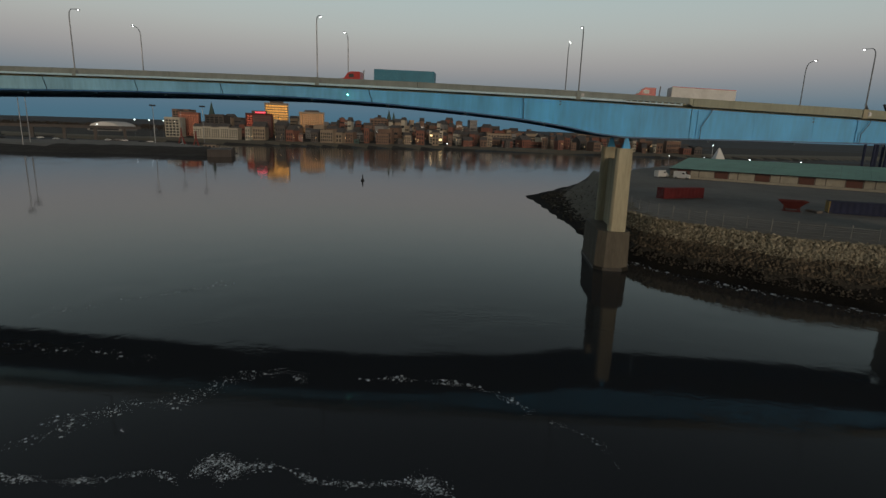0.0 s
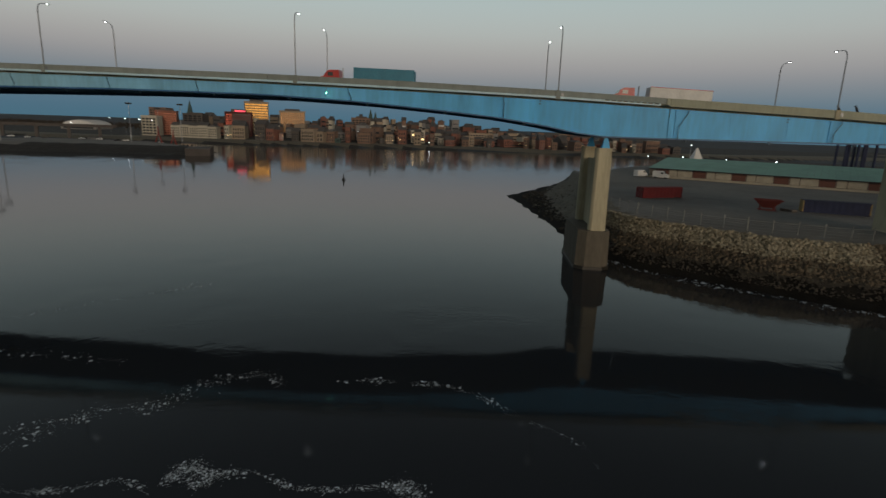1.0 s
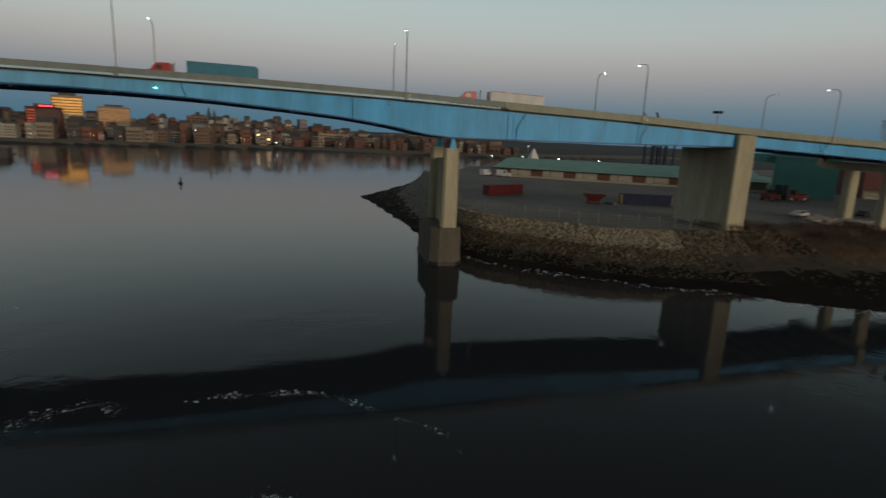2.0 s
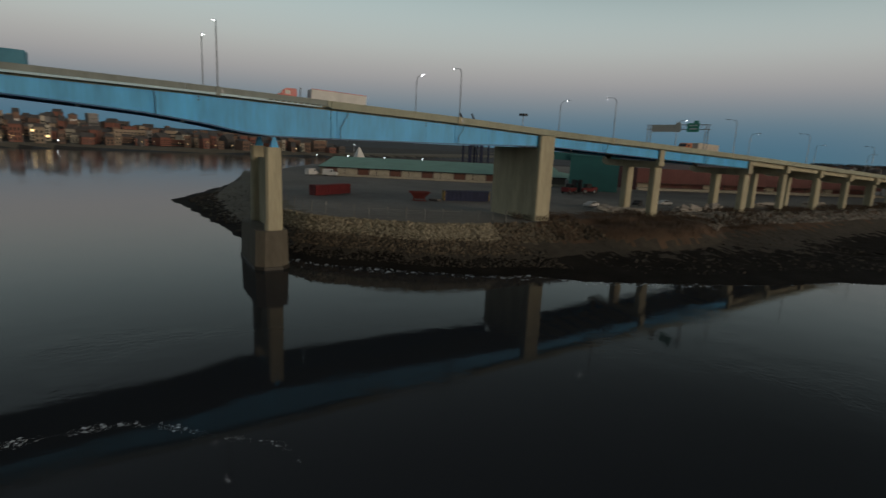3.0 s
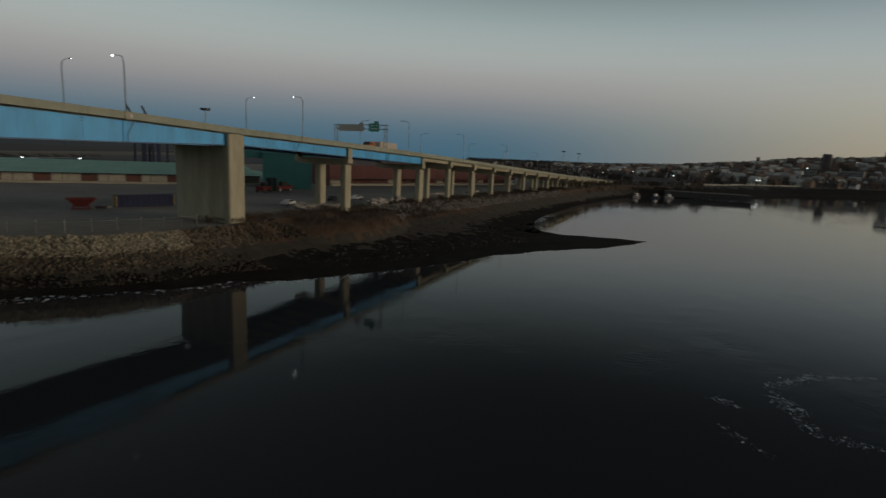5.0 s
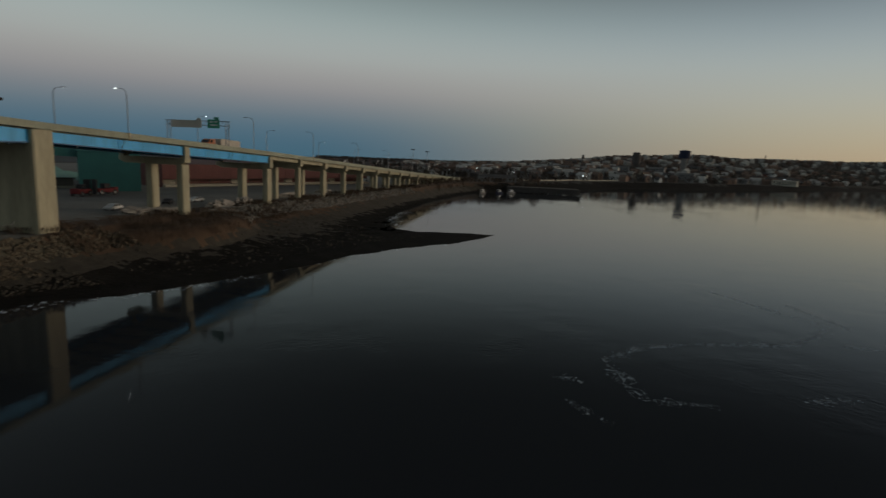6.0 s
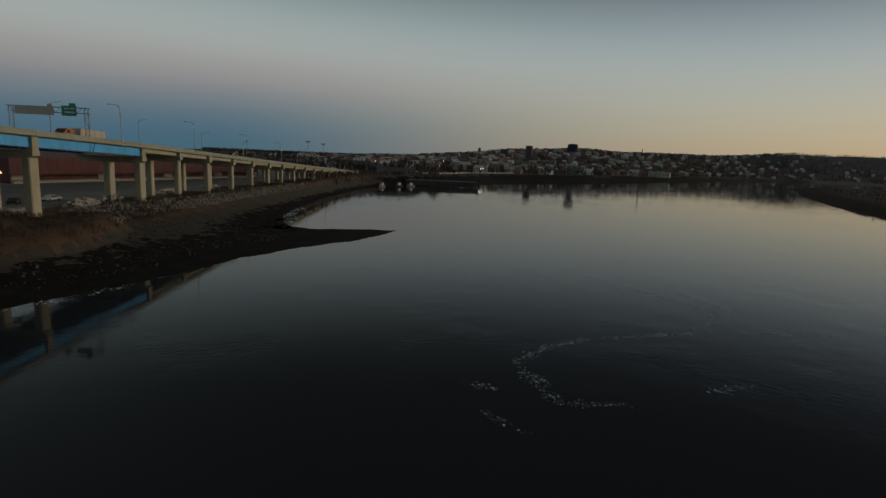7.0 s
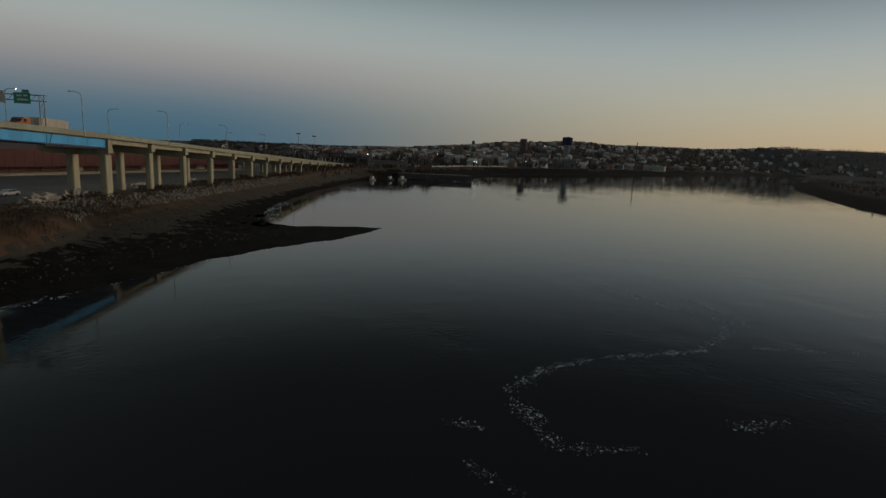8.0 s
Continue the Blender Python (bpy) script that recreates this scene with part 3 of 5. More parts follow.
def lamps():
    tall, short, off = street_lamp(8.9, 1.6), street_lamp(8.15, 2.2), street_lamp(8.15, 2.2, False)
    first = {tall: True, short: True, off: True}
    spots = [(-87.1, tall), (-47.8, tall), (-9.0, tall), (30.1, short), (68, short), (110.3, off), (145, off), (184, off), (222, off), (262, off), (300, off)]
    for u, proto in spots:
        for v, turn in ((-0.5, 0), (16.5, 180)):
            m = BRIDGE @ pose(u, v, interp(u, TOP), 0, 0, turn)
            kind = short if proto is off and turn and u < 230 else proto  # far down the viaduct only one side is lit
            if first[kind]:
                kind.matrix_world, first[kind] = m, False
            else:
                copy_thing(kind, m)


lamps()


# ---- more materials ----
def plain(name, color, rough=0.7, **k):
    return material(name, color, rough, **{"vary": 0.18, "size": 1.5, "bump": 0.08, **k})


RED = plain("red_container_paint", (0.17, 0.018, 0.020), 0.75, vary=0.3)
NAVY = plain("navy_container_paint", (0.016, 0.022, 0.055), 0.85, vary=0.3)
YELLOW = plain("dull_yellow_paint", (0.36, 0.24, 0.06), 0.6)
RUST = plain("rusty_red_steel", (0.17, 0.030, 0.024), 0.7, vary=0.4)
WHITE = plain("white_paint", (0.62, 0.62, 0.60), 0.6)
DARK = plain("dark_rubber_and_shadowed_steel", (0.02, 0.02, 0.022), 0.7)
GREENROOF = plain("green_metal_roof", (0.135, 0.32, 0.24), 0.55, size=6.0, streak=False, vary=0.25)
CREAM = plain("cream_door_panel", (0.40, 0.36, 0.28), 0.7, vary=0.25)
BROWN = plain("brown_sliding_door", (0.13, 0.055, 0.040), 0.75)
WALLGREY = plain("grey_shed_wall", (0.16, 0.14, 0.12), 0.85)
REDWALL = plain("red_sheet_wall", (0.115, 0.030, 0.026), 0.7, size=5.0, vary=0.3)
TEAL = plain("teal_sheet_wall", (0.02, 0.125, 0.125), 0.6, size=4.0)
RUBBLE = plain("grey_rubble", (0.32, 0.30, 0.27), 0.95, vary=0.4, size=1.0, bump=0.8)
SIGNGREEN = plain("green_sign_face", (0.015, 0.26, 0.15), 0.5, vary=0.1)
SIGNBACK = plain("weathered_sign_back", (0.48, 0.43, 0.36), 0.6)
TRAILER = plain("teal_blue_trailer", (0.045, 0.20, 0.29), 0.5)
CABRED = plain("red_truck_paint", (0.42, 0.035, 0.03), 0.35)
FENCEDARK = plain("weathered_fence_steel", (0.20, 0.20, 0.185), 0.6)
FOAM = plain("white_foam", (0.52, 0.60, 0.66), 0.95, size=0.3, island=0.9, vary=0.35)
TWIG = plain("bare_twigs", (0.045, 0.036, 0.028), 0.95, island=0.8, vary=0.5, size=4.0)
BUSH = plain("dry_shrub_twigs", (0.085, 0.058, 0.038), 0.95, island=0.9, vary=0.5, size=2.0)
GLASS = material("window_glass", (0.03, 0.035, 0.04), 0.08, metal=0.0, vary=0.1, bump=0.02, ior=1.5, each=0.2)
# mirror panes; the sunset's reflected gold and red are put into their base colours
GOLDGLASS = material("sunset_gold_glass", (0.15, 0.082, 0.022), 0.2, metal=1.0, vary=0.25, size=9.0, bump=0.02, each=0.5)
REDGLASS = material("sunset_red_glass", (0.085, 0.022, 0.016), 0.2, metal=1.0, vary=0.35, size=9.0, bump=0.02, each=0.7)
DULLGOLD = material("sunset_amber_glass", (0.085, 0.046, 0.020), 0.2, metal=1.0, vary=0.3, size=9.0, bump=0.02, each=0.7)
DULLRED = material("sunset_dull_red_glass", (0.060, 0.024, 0.016), 0.2, metal=1.0, vary=0.3, size=9.0, bump=0.02, each=0.7)
DARKGLASS = material("dark_maroon_glass", (0.030, 0.012, 0.012), 0.3, vary=0.2, bump=0.02, ior=1.3, each=0.3)
WARMLIT = material("warm_lit_lamp", (1.0, 0.68, 0.30), 0.4, vary=0, bump=0, emit=2.4)
COOLLIT = material("cool_lit_lamp", (0.85, 0.95, 1.0), 0.4, vary=0, bump=0, emit=6.0)
REDLIT = material("red_lit_sign", (1.0, 0.08, 0.12), 0.4, vary=0, bump=0, emit=1.2)


def zat(x, y):
    return float(height(np.array([x]), np.array([y]))[0])


# ---- sign gantry over the road ----
def sign_gantry():
    g = thing("sign_gantry", BRIDGE, "steel lattice gantry with road signs over the bridge deck", "sign gantry")
    u, zt = 98.6, 27.6
    z0 = interp(u, TOP) - 0.3
    for v in (-0.3, 16.3):
        post = part("post", boxed(u - 0.12, u + 0.02, v - 0.07, v + 0.07, z0, zt), STEEL, g)
        part("second_leg", boxed(u + 1.1, u + 1.24, v - 0.07, v + 0.07, z0, zt), STEEL, post)
        n = 5
        for i in range(n):
            za, zb = z0 + (zt - z0) * i / n, z0 + (zt - z0) * (i + 1) / n
            a, b = (u, u + 1.15) if i % 2 else (u + 1.15, u)
            part("brace", tube(bmesh.new(), [(a, v, za), (b, v, zb)], 0.05, sides=5), STEEL, post)
    for z in (zt - 1.1, zt):
        for du in (-0.05, 1.17):
            part("chord", boxed(u + du - 0.06, u + du + 0.06, -0.9, 16.9, z - 0.06, z + 0.06), STEEL, g)
    for i in range(14):
        a, b = 0.2 + i * 1.15, 0.2 + (i + 1) * 1.15
        za, zb = (zt - 1.1, zt) if i % 2 else (zt, zt - 1.1)
        part("brace", tube(bmesh.new(), [(u - 0.05, a, za), (u - 0.05, b, zb)], 0.045, sides=5), STEEL, g)
    for v0, v1, h, mat, text in ((6.3, 14.9, 1.75, SIGNBACK, "blank weathered back of a wide road sign"), (1.3, 4.6, 2.1, SIGNGREEN, "green road sign")):
        s = part("sign_panel", boxed(u - 0.26, u - 0.18, v0, v1, zt - 1.75, zt - 1.75 + h, 0.02), mat, g, text)
        tab = 0.9 if mat is SIGNGREEN else 0.7
        part("exit_tab", boxed(u - 0.26, u - 0.18, v0 + 0.2, v0 + 0.2 + tab + 0.5, zt - 1.75 + h + 0.02, zt - 1.75 + h + 0.55, 0.02), mat, s)
        if mat is SIGNGREEN:
            for z, a, b in ((1.55, 0.5, 1.3), (1.5, 1.7, 2.7), (0.75, 0.5, 2.6)):
                part("lettering_bar", boxed(u - 0.275, u - 0.262, v0 + a, v0 + b, zt - 1.75 + z - 0.16, zt - 1.75 + z + 0.16), WHITE, s)


sign_gantry()


# ---- lorries on the deck ----
def wheel(parent, x, y, r=0.5):
    w = part("wheel", tube(bmesh.new(), [(x, y - 0.14, r), (x, y + 0.14, r)], r, sides=14), DARK, parent)
    part("rim", tube(bmesh.new(), [(x, y - 0.15, r), (x, y + 0.15, r)], r * 0.5, sides=10), STEEL, w)


def lorry(u, v, trailer, length, tall, cab, label):
    """Drives towards -u."""
    z = interp(u, TOP) - 0.8
    slope = math.degrees(math.atan2(interp(u - 5, TOP) - interp(u + 5, TOP), 10))
    t = thing("lorry", BRIDGE @ pose(u, v, z, 0, slope, 0), label, "lorry")
    box_ = part("trailer", boxed(3.2, 3.2 + length, -1.25, 1.25, 1.0, tall, 0.05), trailer, t)
    for i in range(int(length / 1.2)):
        part("side_post", boxed(3.6 + i * 1.2, 3.66 + i * 1.2, -1.275, -1.25, 1.05, tall - 0.05), trailer, box_)
    part("roof_rail", boxed(3.2, 3.2 + length, -1.28, -1.2, tall - 0.02, tall + 0.07), CABRED if trailer is WHITE else trailer, box_)
    part("trailer_frame", boxed(3.6, 3.0 + length, -0.5, 0.5, 0.8, 1.1), DARK, t)
    c = part("cab", sweep(bmesh.new(), [[(-3.0, y, 0.7), (-3.1, y, 1.6), (-1.9, y, 1.95), (-1.4, y, 2.7), (-0.9, y, 2.95), (0.7, y, 3.0), (0.9, y, 0.7)] for y in (-1.2, 1.2)]), cab, t)
    part("windscreen", sweep(bmesh.new(), [[(-1.93, y, 2.02), (-1.50, y, 2.64), (-1.46, y, 2.63), (-1.89, y, 2.0)] for y in (-1.05, 1.05)]), GLASS, c)
    part("side_window", boxed(-1.2, -0.3, -1.215, -1.2, 2.0, 2.6), GLASS, c)
    part("grille", boxed(-3.13, -3.02, -0.7, 0.7, 0.8, 1.5), STEEL, c)
    part("exhaust_stack", tube(bmesh.new(), [(1.4, -1.0, 1.0), (1.4, -1.0, 3.3)], 0.09, sides=8), STEEL, t)
    part("frame", boxed(-2.6, 3.4, -0.45, 0.45, 0.55, 0.85), DARK, t)
    for x in (-2.0, 1.6, 2.8, length + 0.3, length + 1.6):
        for y in (-1.05, 1.05):
            wheel(t, x, y)


lorry(-45.0, 12.0, TRAILER, 10.3, 3.45, CABRED, "articulated lorry with red cab and teal trailer")
lorry(109.0, 12.0, SIGNBACK, 9.0, 3.3, plain("orange_truck_paint", (0.40, 0.12, 0.04), 0.4), "articulated lorry with orange cab and grey trailer")
lorry(4.0, 12.0, WHITE, 10.0, 3.3, CABRED, "articulated lorry with red cab and white trailer")


# ---- yard ----
def container(x, y, turn, paint, label, ends=None, length=12.19):
    t = thing("shipping_container", pose(x, y, zat(x, y) - 0.02, 0, 0, turn), label, "container", "containers in the yard")
    n = int(length / 0.28)
    for y0, s in ((0.06, -1), (2.38, 1)):
        ring = []
        for i in range(n + 1):
            d = 0.05 if (i // 2) % 2 else 0.0
            ring.append((0.1 + (length - 0.2) * i / n, y0 - s * d))
        bm = bmesh.new()
        a = [bm.verts.new((px, py, 0.12)) for px, py in ring]
        b = [bm.verts.new((px, py, 2.5)) for px, py in ring]
        for i in range(n):
            bm.faces.new((a[i], a[i + 1], b[i + 1], b[i]))
        part("side_wall", bm, paint, t)
    part("roof", boxed(0, length, 0, 2.44, 2.5, 2.59), paint, t)
    part("floor_frame", boxed(0, length, 0, 2.44, 0, 0.15), paint, t)
    for px in (0.0, length - 0.16):
        for py in (0.0, 2.28):
            part("corner_post", boxed(px, px + 0.16, py, py + 0.16, 0.15, 2.5), ends or paint, t)
    for px in (0.03, length - 0.09):
        d = part("end_wall", boxed(px, px + 0.06, 0.16, 2.28, 0.15, 2.5), ends or paint, t)
        for py in (0.5, 0.9, 1.5, 1.9):
            part("lock_bar", tube(bmesh.new(), [(px - 0.03 if px < 1 else px + 0.09, py, 0.2), (px - 0.03 if px < 1 else px + 0.09, py, 2.45)], 0.025, sides=5), STEEL, d)
    return t


container(52.3, 127.6, 20, RED, "red corrugated steel container on the gravel yard")
container(79.8, 110.8, -20, NAVY, "navy container with a yellow end on the yard", YELLOW)


def hopper():
    t = thing("hopper", pose(73.3, 112.6, zat(73.3, 112.6), 0, 0, -25), "rusty red steel hopper on short legs", "hopper")
    rings = [[(a * w, b * d, z) for a, b in ((-1, -1), (1, -1), (1, 1), (-1, 1))] for z, w, d in ((0.55, 0.9, 0.7), (2.2, 2.6, 1.5), (2.3, 2.6, 1.5), (2.3, 2.5, 1.4), (2.2, 2.5, 1.4), (0.6, 0.8, 0.6))]
    part("bin", sweep(bmesh.new(), rings), RUST, t)
    part("rim", boxed(-2.7, 2.7, -1.62, -1.5, 2.1, 2.36), RUST, t)
    for a in (-1.3, 1.3):
        for b in (-0.9, 0.9):
            part("leg", boxed(a - 0.1, a + 0.1, b - 0.1, b + 0.1, 0, 1.3), RUST, t)
    part("skid", boxed(-1.8, 1.8, -1.0, -0.85, 0, 0.16), RUST, t)
    part("skid", boxed(-1.8, 1.8, 0.85, 1.0, 0, 0.16), RUST, t)


hopper()
for px, py in ((76.9, 111.9), (77.4, 110.6)):
    t = thing("pallet_stack", pose(px, py, zat(px, py), 0, 0, 20), "low stack of grey timber pallets on gravel", "pallet stack")
    for k in range(3):
        part("pallet", boxed(-0.8, 0.8, -0.6, 0.6, 0.17 * k, 0.17 * k + 0.14), WALLGREY, t)


def fence():
    t = thing("fence", Matrix(), "grey steel yard fence along the top of the bank", "fence")
    line = [Vector(p) for p in ((37.5, 118), (38.6, 110), (40.2, 99.8), (46.7, 88.6), (55.4, 82.8), (65, 78.6), (74, 77.2))]
    pts = []
    for a, b in zip(line, line[1:]):
        n = max(1, round((b - a).length / 3.0))
        pts += [a + (b - a) * i / n for i in range(n)]
    pts.append(line[-1])
    for i, p in enumerate(pts):
        z = zat(*p)
        post = part("post", tube(bmesh.new(), [(p.x, p.y, z - 0.3), (p.x, p.y, z + 1.8)], 0.07 if i % 6 == 0 else 0.045, sides=6), FENCEDARK, t)
        part("post_cap", tube(bmesh.new(), [(p.x, p.y, z + 1.8), (p.x, p.y, z + 2.16)], 0.08, sides=6), FENCEDARK, post)
    for a, b in zip(pts, pts[1:]):
        za, zb = zat(*a), zat(*b)
        for h, r in ((1.72, 0.03), (1.1, 0.014), (0.15, 0.014), (1.4, 0.01), (0.6, 0.01)):
            part("rail" if r > 0.02 else "wire", tube(bmesh.new(), [(a.x, a.y, za + h), (b.x, b.y, zb + h)], r, sides=4), FENCEDARK, t)


fence()


def warehouse_green():
    """x runs along the front, y goes back."""
    L, D = 98.0, 60.0
    a = math.degrees(math.atan2(146 - 203, 162 - 84))
    t = thing("warehouse", pose(84, 203, 5.9, 0, 0, a), "long low warehouse with a green metal roof", "warehouse")
    part("wall", boxed(0.3, L - 0.3, 0.6, D, 0, 3.5), WALLGREY, t)
    for y0, y1, z0, z1 in ((-0.3, 30, 3.35, 6.6), (60.3, 30, 3.35, 6.6)):
        n = 49
        for i in range(n):
            x0, x1 = L * i / n, L * (i + 1) / n - 0.05
            part("roof_sheet", sweep(bmesh.new(), [[(x, y0, z0), (x, y0, z0 + 0.15), (x, y1, z1 + 0.15), (x, y1, z1)] for x in (x0, x1)]), GREENROOF, t)
    part("fascia", boxed(-0.1, L + 0.1, -0.4, -0.3, 3.2, 3.5), DARK, t)
    part("gable", sweep(bmesh.new(), [[(x, 0.2, 3.3), (x, 30, 6.5), (x, 59.8, 3.3)] for x in (L - 0.5, L - 0.3)]), GREENROOF, t)
    part("gable", sweep(bmesh.new(), [[(x, 0.2, 3.3), (x, 30, 6.5), (x, 59.8, 3.3)] for x in (0.3, 0.5)]), GREENROOF, t)
    part("loading_platform", boxed(0, L, -1.2, 0.55, 0, 0.75), CREAM, t, "pale concrete loading platform")
    x = 3.0
    while x < L - 12:
        d = part("sliding_door", boxed(x, x + 4.2, 0.42, 0.6, 0.75, 3.2), BROWN, t, "brown sliding door")
        part("door_rail", boxed(x - 0.3, x + 4.5, 0.36, 0.42, 2.9, 3.0), DARK, d)
        for k, w in ((4.6, 2.6), (7.5, 4.9)):
            part("wall_panel", boxed(x + k, x + k + w, 0.5, 0.6, 0.8, 3.15), CREAM, t, "cream wall panel")
        x += 12.7
    # sloping porch at the far end
    part("porch_roof", sweep(bmesh.new(), [[(x, -1.2, z), (x, 14, z + 2.2), (x, 14, z + 2.0), (x, -1.2, z - 0.2)] for x, z in ((L, 3.0), (L + 9, 1.6))]), GREENROOF, t)
    part("porch_wall", boxed(L + 8.4, L + 8.6, 0, 13, 0, 1.6), GREENROOF, t)


warehouse_green()


def flood_lamp(x, y, top, mat=None, tall=None, size=0.35, label="lit yard lamp on a slim steel pole"):
    z = zat(x, y)
    t = thing("yard_lamp", pose(x, y, z), label, "yard lamp", "lit lamps around the harbour")
    part("pole", tube(bmesh.new(), [(0, 0, -0.3), (0, 0, top - z)], 0.14, 0.08, sides=6), STEEL, t)
    h = part("lamp_head", boxed(-size, size, -size * 0.8, size * 0.8, top - z - 0.1, top - z + size * 0.5, 0.05), STEEL, t)
    part("lens", boxed(-size * 0.9, size * 0.9, -size * 0.9, size * 0.7, top - z - 0.22 - size, top - z - 0.1), mat or COOLLIT, h, "lit lens")
    return t


for px, py, pz in ((97, 236, 12.9), (109, 229, 13.1), (123, 220, 13.0), (138, 211, 13.0), (136, 172, 7.6), (131, 268, 17.8)):
    flood_lamp(px, py, pz, size=0.17)


def small_lighthouse():
    t = thing("lighthouse", pose(134.5, 268.5, zat(134.5, 268.5)), "small white pyramid-shaped harbour light", "lighthouse")
    part("tower", sweep(bmesh.new(), [[(a * w, b * w, z) for a, b in ((-1, -1), (1, -1), (1, 1), (-1, 1))] for z, w in ((0, 4.2), (10.4, 0.25))]), WHITE, t)
    part("door", boxed(-0.6, 0.6, -4.3, -3.6, 0, 2.2), DARK, t)
    part("lantern", tube(bmesh.new(), [(0, 0, 10.3), (0, 0, 11.0)], 0.22, 0.12), GLASS, t)


small_lighthouse()


def teal_shed():
    t = thing("storage_shed", pose(152, 134, 5.9, 0, 0, -48), "tall dark teal sheet-metal shed beside the warehouse", "shed")
    part("wall", boxed(0, 17, 0, 12, 0, 12.6), TEAL, t)
    for i in range(17):
        part("wall_sheet", boxed(i + 0.03, i + 0.97, -0.06, 0.0, 0.1, 12.6), TEAL, t)
    part("roof", sweep(bmesh.new(), [[(x, -0.4, 12.6), (x, 6, 14.4), (x, 12.4, 12.6), (x, 12.4, 12.4), (x, -0.4, 12.4)] for x in (-0.3, 17.3)]), TEAL, t)
    part("gallery", sweep(bmesh.new(), [[(x, 1, z), (x, 4, z), (x, 4, z + 2.6), (x, 1, z + 2.6)] for x, z in ((-16, 11.2), (0, 10.6))]), TEAL, t, "sloping conveyor gallery")
    part("gallery_leg", boxed(-15.6, -15.2, 2, 2.4, 0, 11.2), DARK, t)


teal_shed()


def red_warehouse():
    a = math.degrees(math.atan2(-0.40, 0.917))
    t = thing("warehouse", pose(187, 130, 5.9, 0, 0, a), "long red sheet-metal warehouse with open loading bays", "warehouse")
    L = 120.0
    part("wall", boxed(0, L, 3.0, 40, 0, 8.6), REDWALL, t)
    for i in range(40):
        part("wall_sheet", boxed(i * 3 + 0.03, i * 3 + 2.97, 0.0, 0.12, 3.0, 8.7), REDWALL, t)
    part("roof", sweep(bmesh.new(), [[(x, 0.05, 8.7), (x, 20, 10.2), (x, 40, 8.7), (x, 40, 8.5), (x, 0.05, 8.5)] for x in (-0.2, L + 0.2)]), plain("dark_red_roof", (0.10, 0.05, 0.045), 0.7), t)
    part("canopy_floor", boxed(0, L, 0.15, 3.0, 2.85, 3.0), DARK, t)
    part("loading_platform", boxed(0, L, -1.5, 3.0, 0, 1.0), CREAM, t, "pale loading platform")
    for i in range(13):
        part("post", boxed(i * 10 - 0.12 + 0.2, i * 10 + 0.32, 0.2, 0.44, 1.0, 2.85), DARK, t)
        if i < 12:
            part("bay_door", boxed(i * 10 + 2, i * 10 + 7, 2.9, 3.0, 1.0, 2.8), BROWN if i % 3 else CREAM, t)
    part("end_wall", boxed(-0.15, 0.0, 0.0, 40, 0, 8.7), REDWALL, t)
    lamp_ = part("wall_lamp", boxed(-0.5, -0.15, 4, 4.6, 3.2, 3.7), WARMLIT, t, "warm wall lamp")
    part("lamp_arm", boxed(-0.3, -0.15, 4.2, 4.4, 3.7, 3.9), DARK, lamp_)


red_warehouse()


def yard_tractor(x, y, turn):
    t = thing("yard_loader", pose(x, y, zat(x, y), 0, 0, turn), "red wheeled container loader with a dark mast", "loader", "loaders in the yard")
    part("body", boxed(-3.2, 3.0, -1.3, 1.3, 0.8, 1.9, 0.15), RED, t)
    part("counterweight", boxed(-3.6, -2.2, -1.3, 1.3, 0.7, 2.2, 0.2), RED, t)
    c = part("cab", boxed(-1.2, 0.8, -0.9, 0.9, 1.9, 3.3, 0.1), DARK, t)
    part("window", boxed(-1.0, 0.6, -0.93, -0.9, 2.2, 3.1), GLASS, c)
    part("mast", boxed(3.0, 3.4, -0.9, 0.9, 0.4, 4.6), DARK, t)
    part("fork", boxed(3.4, 5.0, -0.8, -0.5, 0.3, 0.45), DARK, t)
    part("fork", boxed(3.4, 5.0, 0.5, 0.8, 0.3, 0.45), DARK, t)
    for wx in (-2.3, 2.0):
        for wy in (-1.25, 1.25):
            wheel(t, wx, wy, 0.75)


yard_tractor(138.5, 121.5, 15)
yard_tractor(145.5, 120.0, 170)


def parked_car(x, y, turn, paint, label):
    t = thing("parked_car", pose(x, y, zat(x, y) - 0.02, 0, 0, turn), label, "car")
    body = [(-2.2, 0.35), (-2.25, 0.75), (-1.9, 0.92), (-1.3, 0.98), (-0.7, 1.42), (0.9, 1.45), (1.7, 1.0), (2.2, 0.9), (2.25, 0.4)]
    b = part("body", sweep(bmesh.new(), [[(px, y_ * (0.9 if pz > 1.2 else 1.0), pz) for px, pz in body] for y_ in (-0.88, 0.88)]), paint, t)
    for s in (-1, 1):
        part("side_window", sweep(bmesh.new(), [[(px, s * w, pz) for px, pz in ((-1.1, 1.02), (-0.65, 1.36), (0.85, 1.38), (1.4, 1.02))] for w in (0.86, 0.89)]), GLASS, b)
        for wx in (-1.4, 1.4):
            wheel(t, wx, s * 0.8, 0.33)


parked_car(112.0, 90.5, 5, WHITE, "white saloon car parked beside rubble heaps")
parked_car(140.5, 88.0, -10, WHITE, "white saloon car parked under the viaduct")
parked_car(131.0, 90.0, 20, DARK, "dark saloon car parked on the yard")


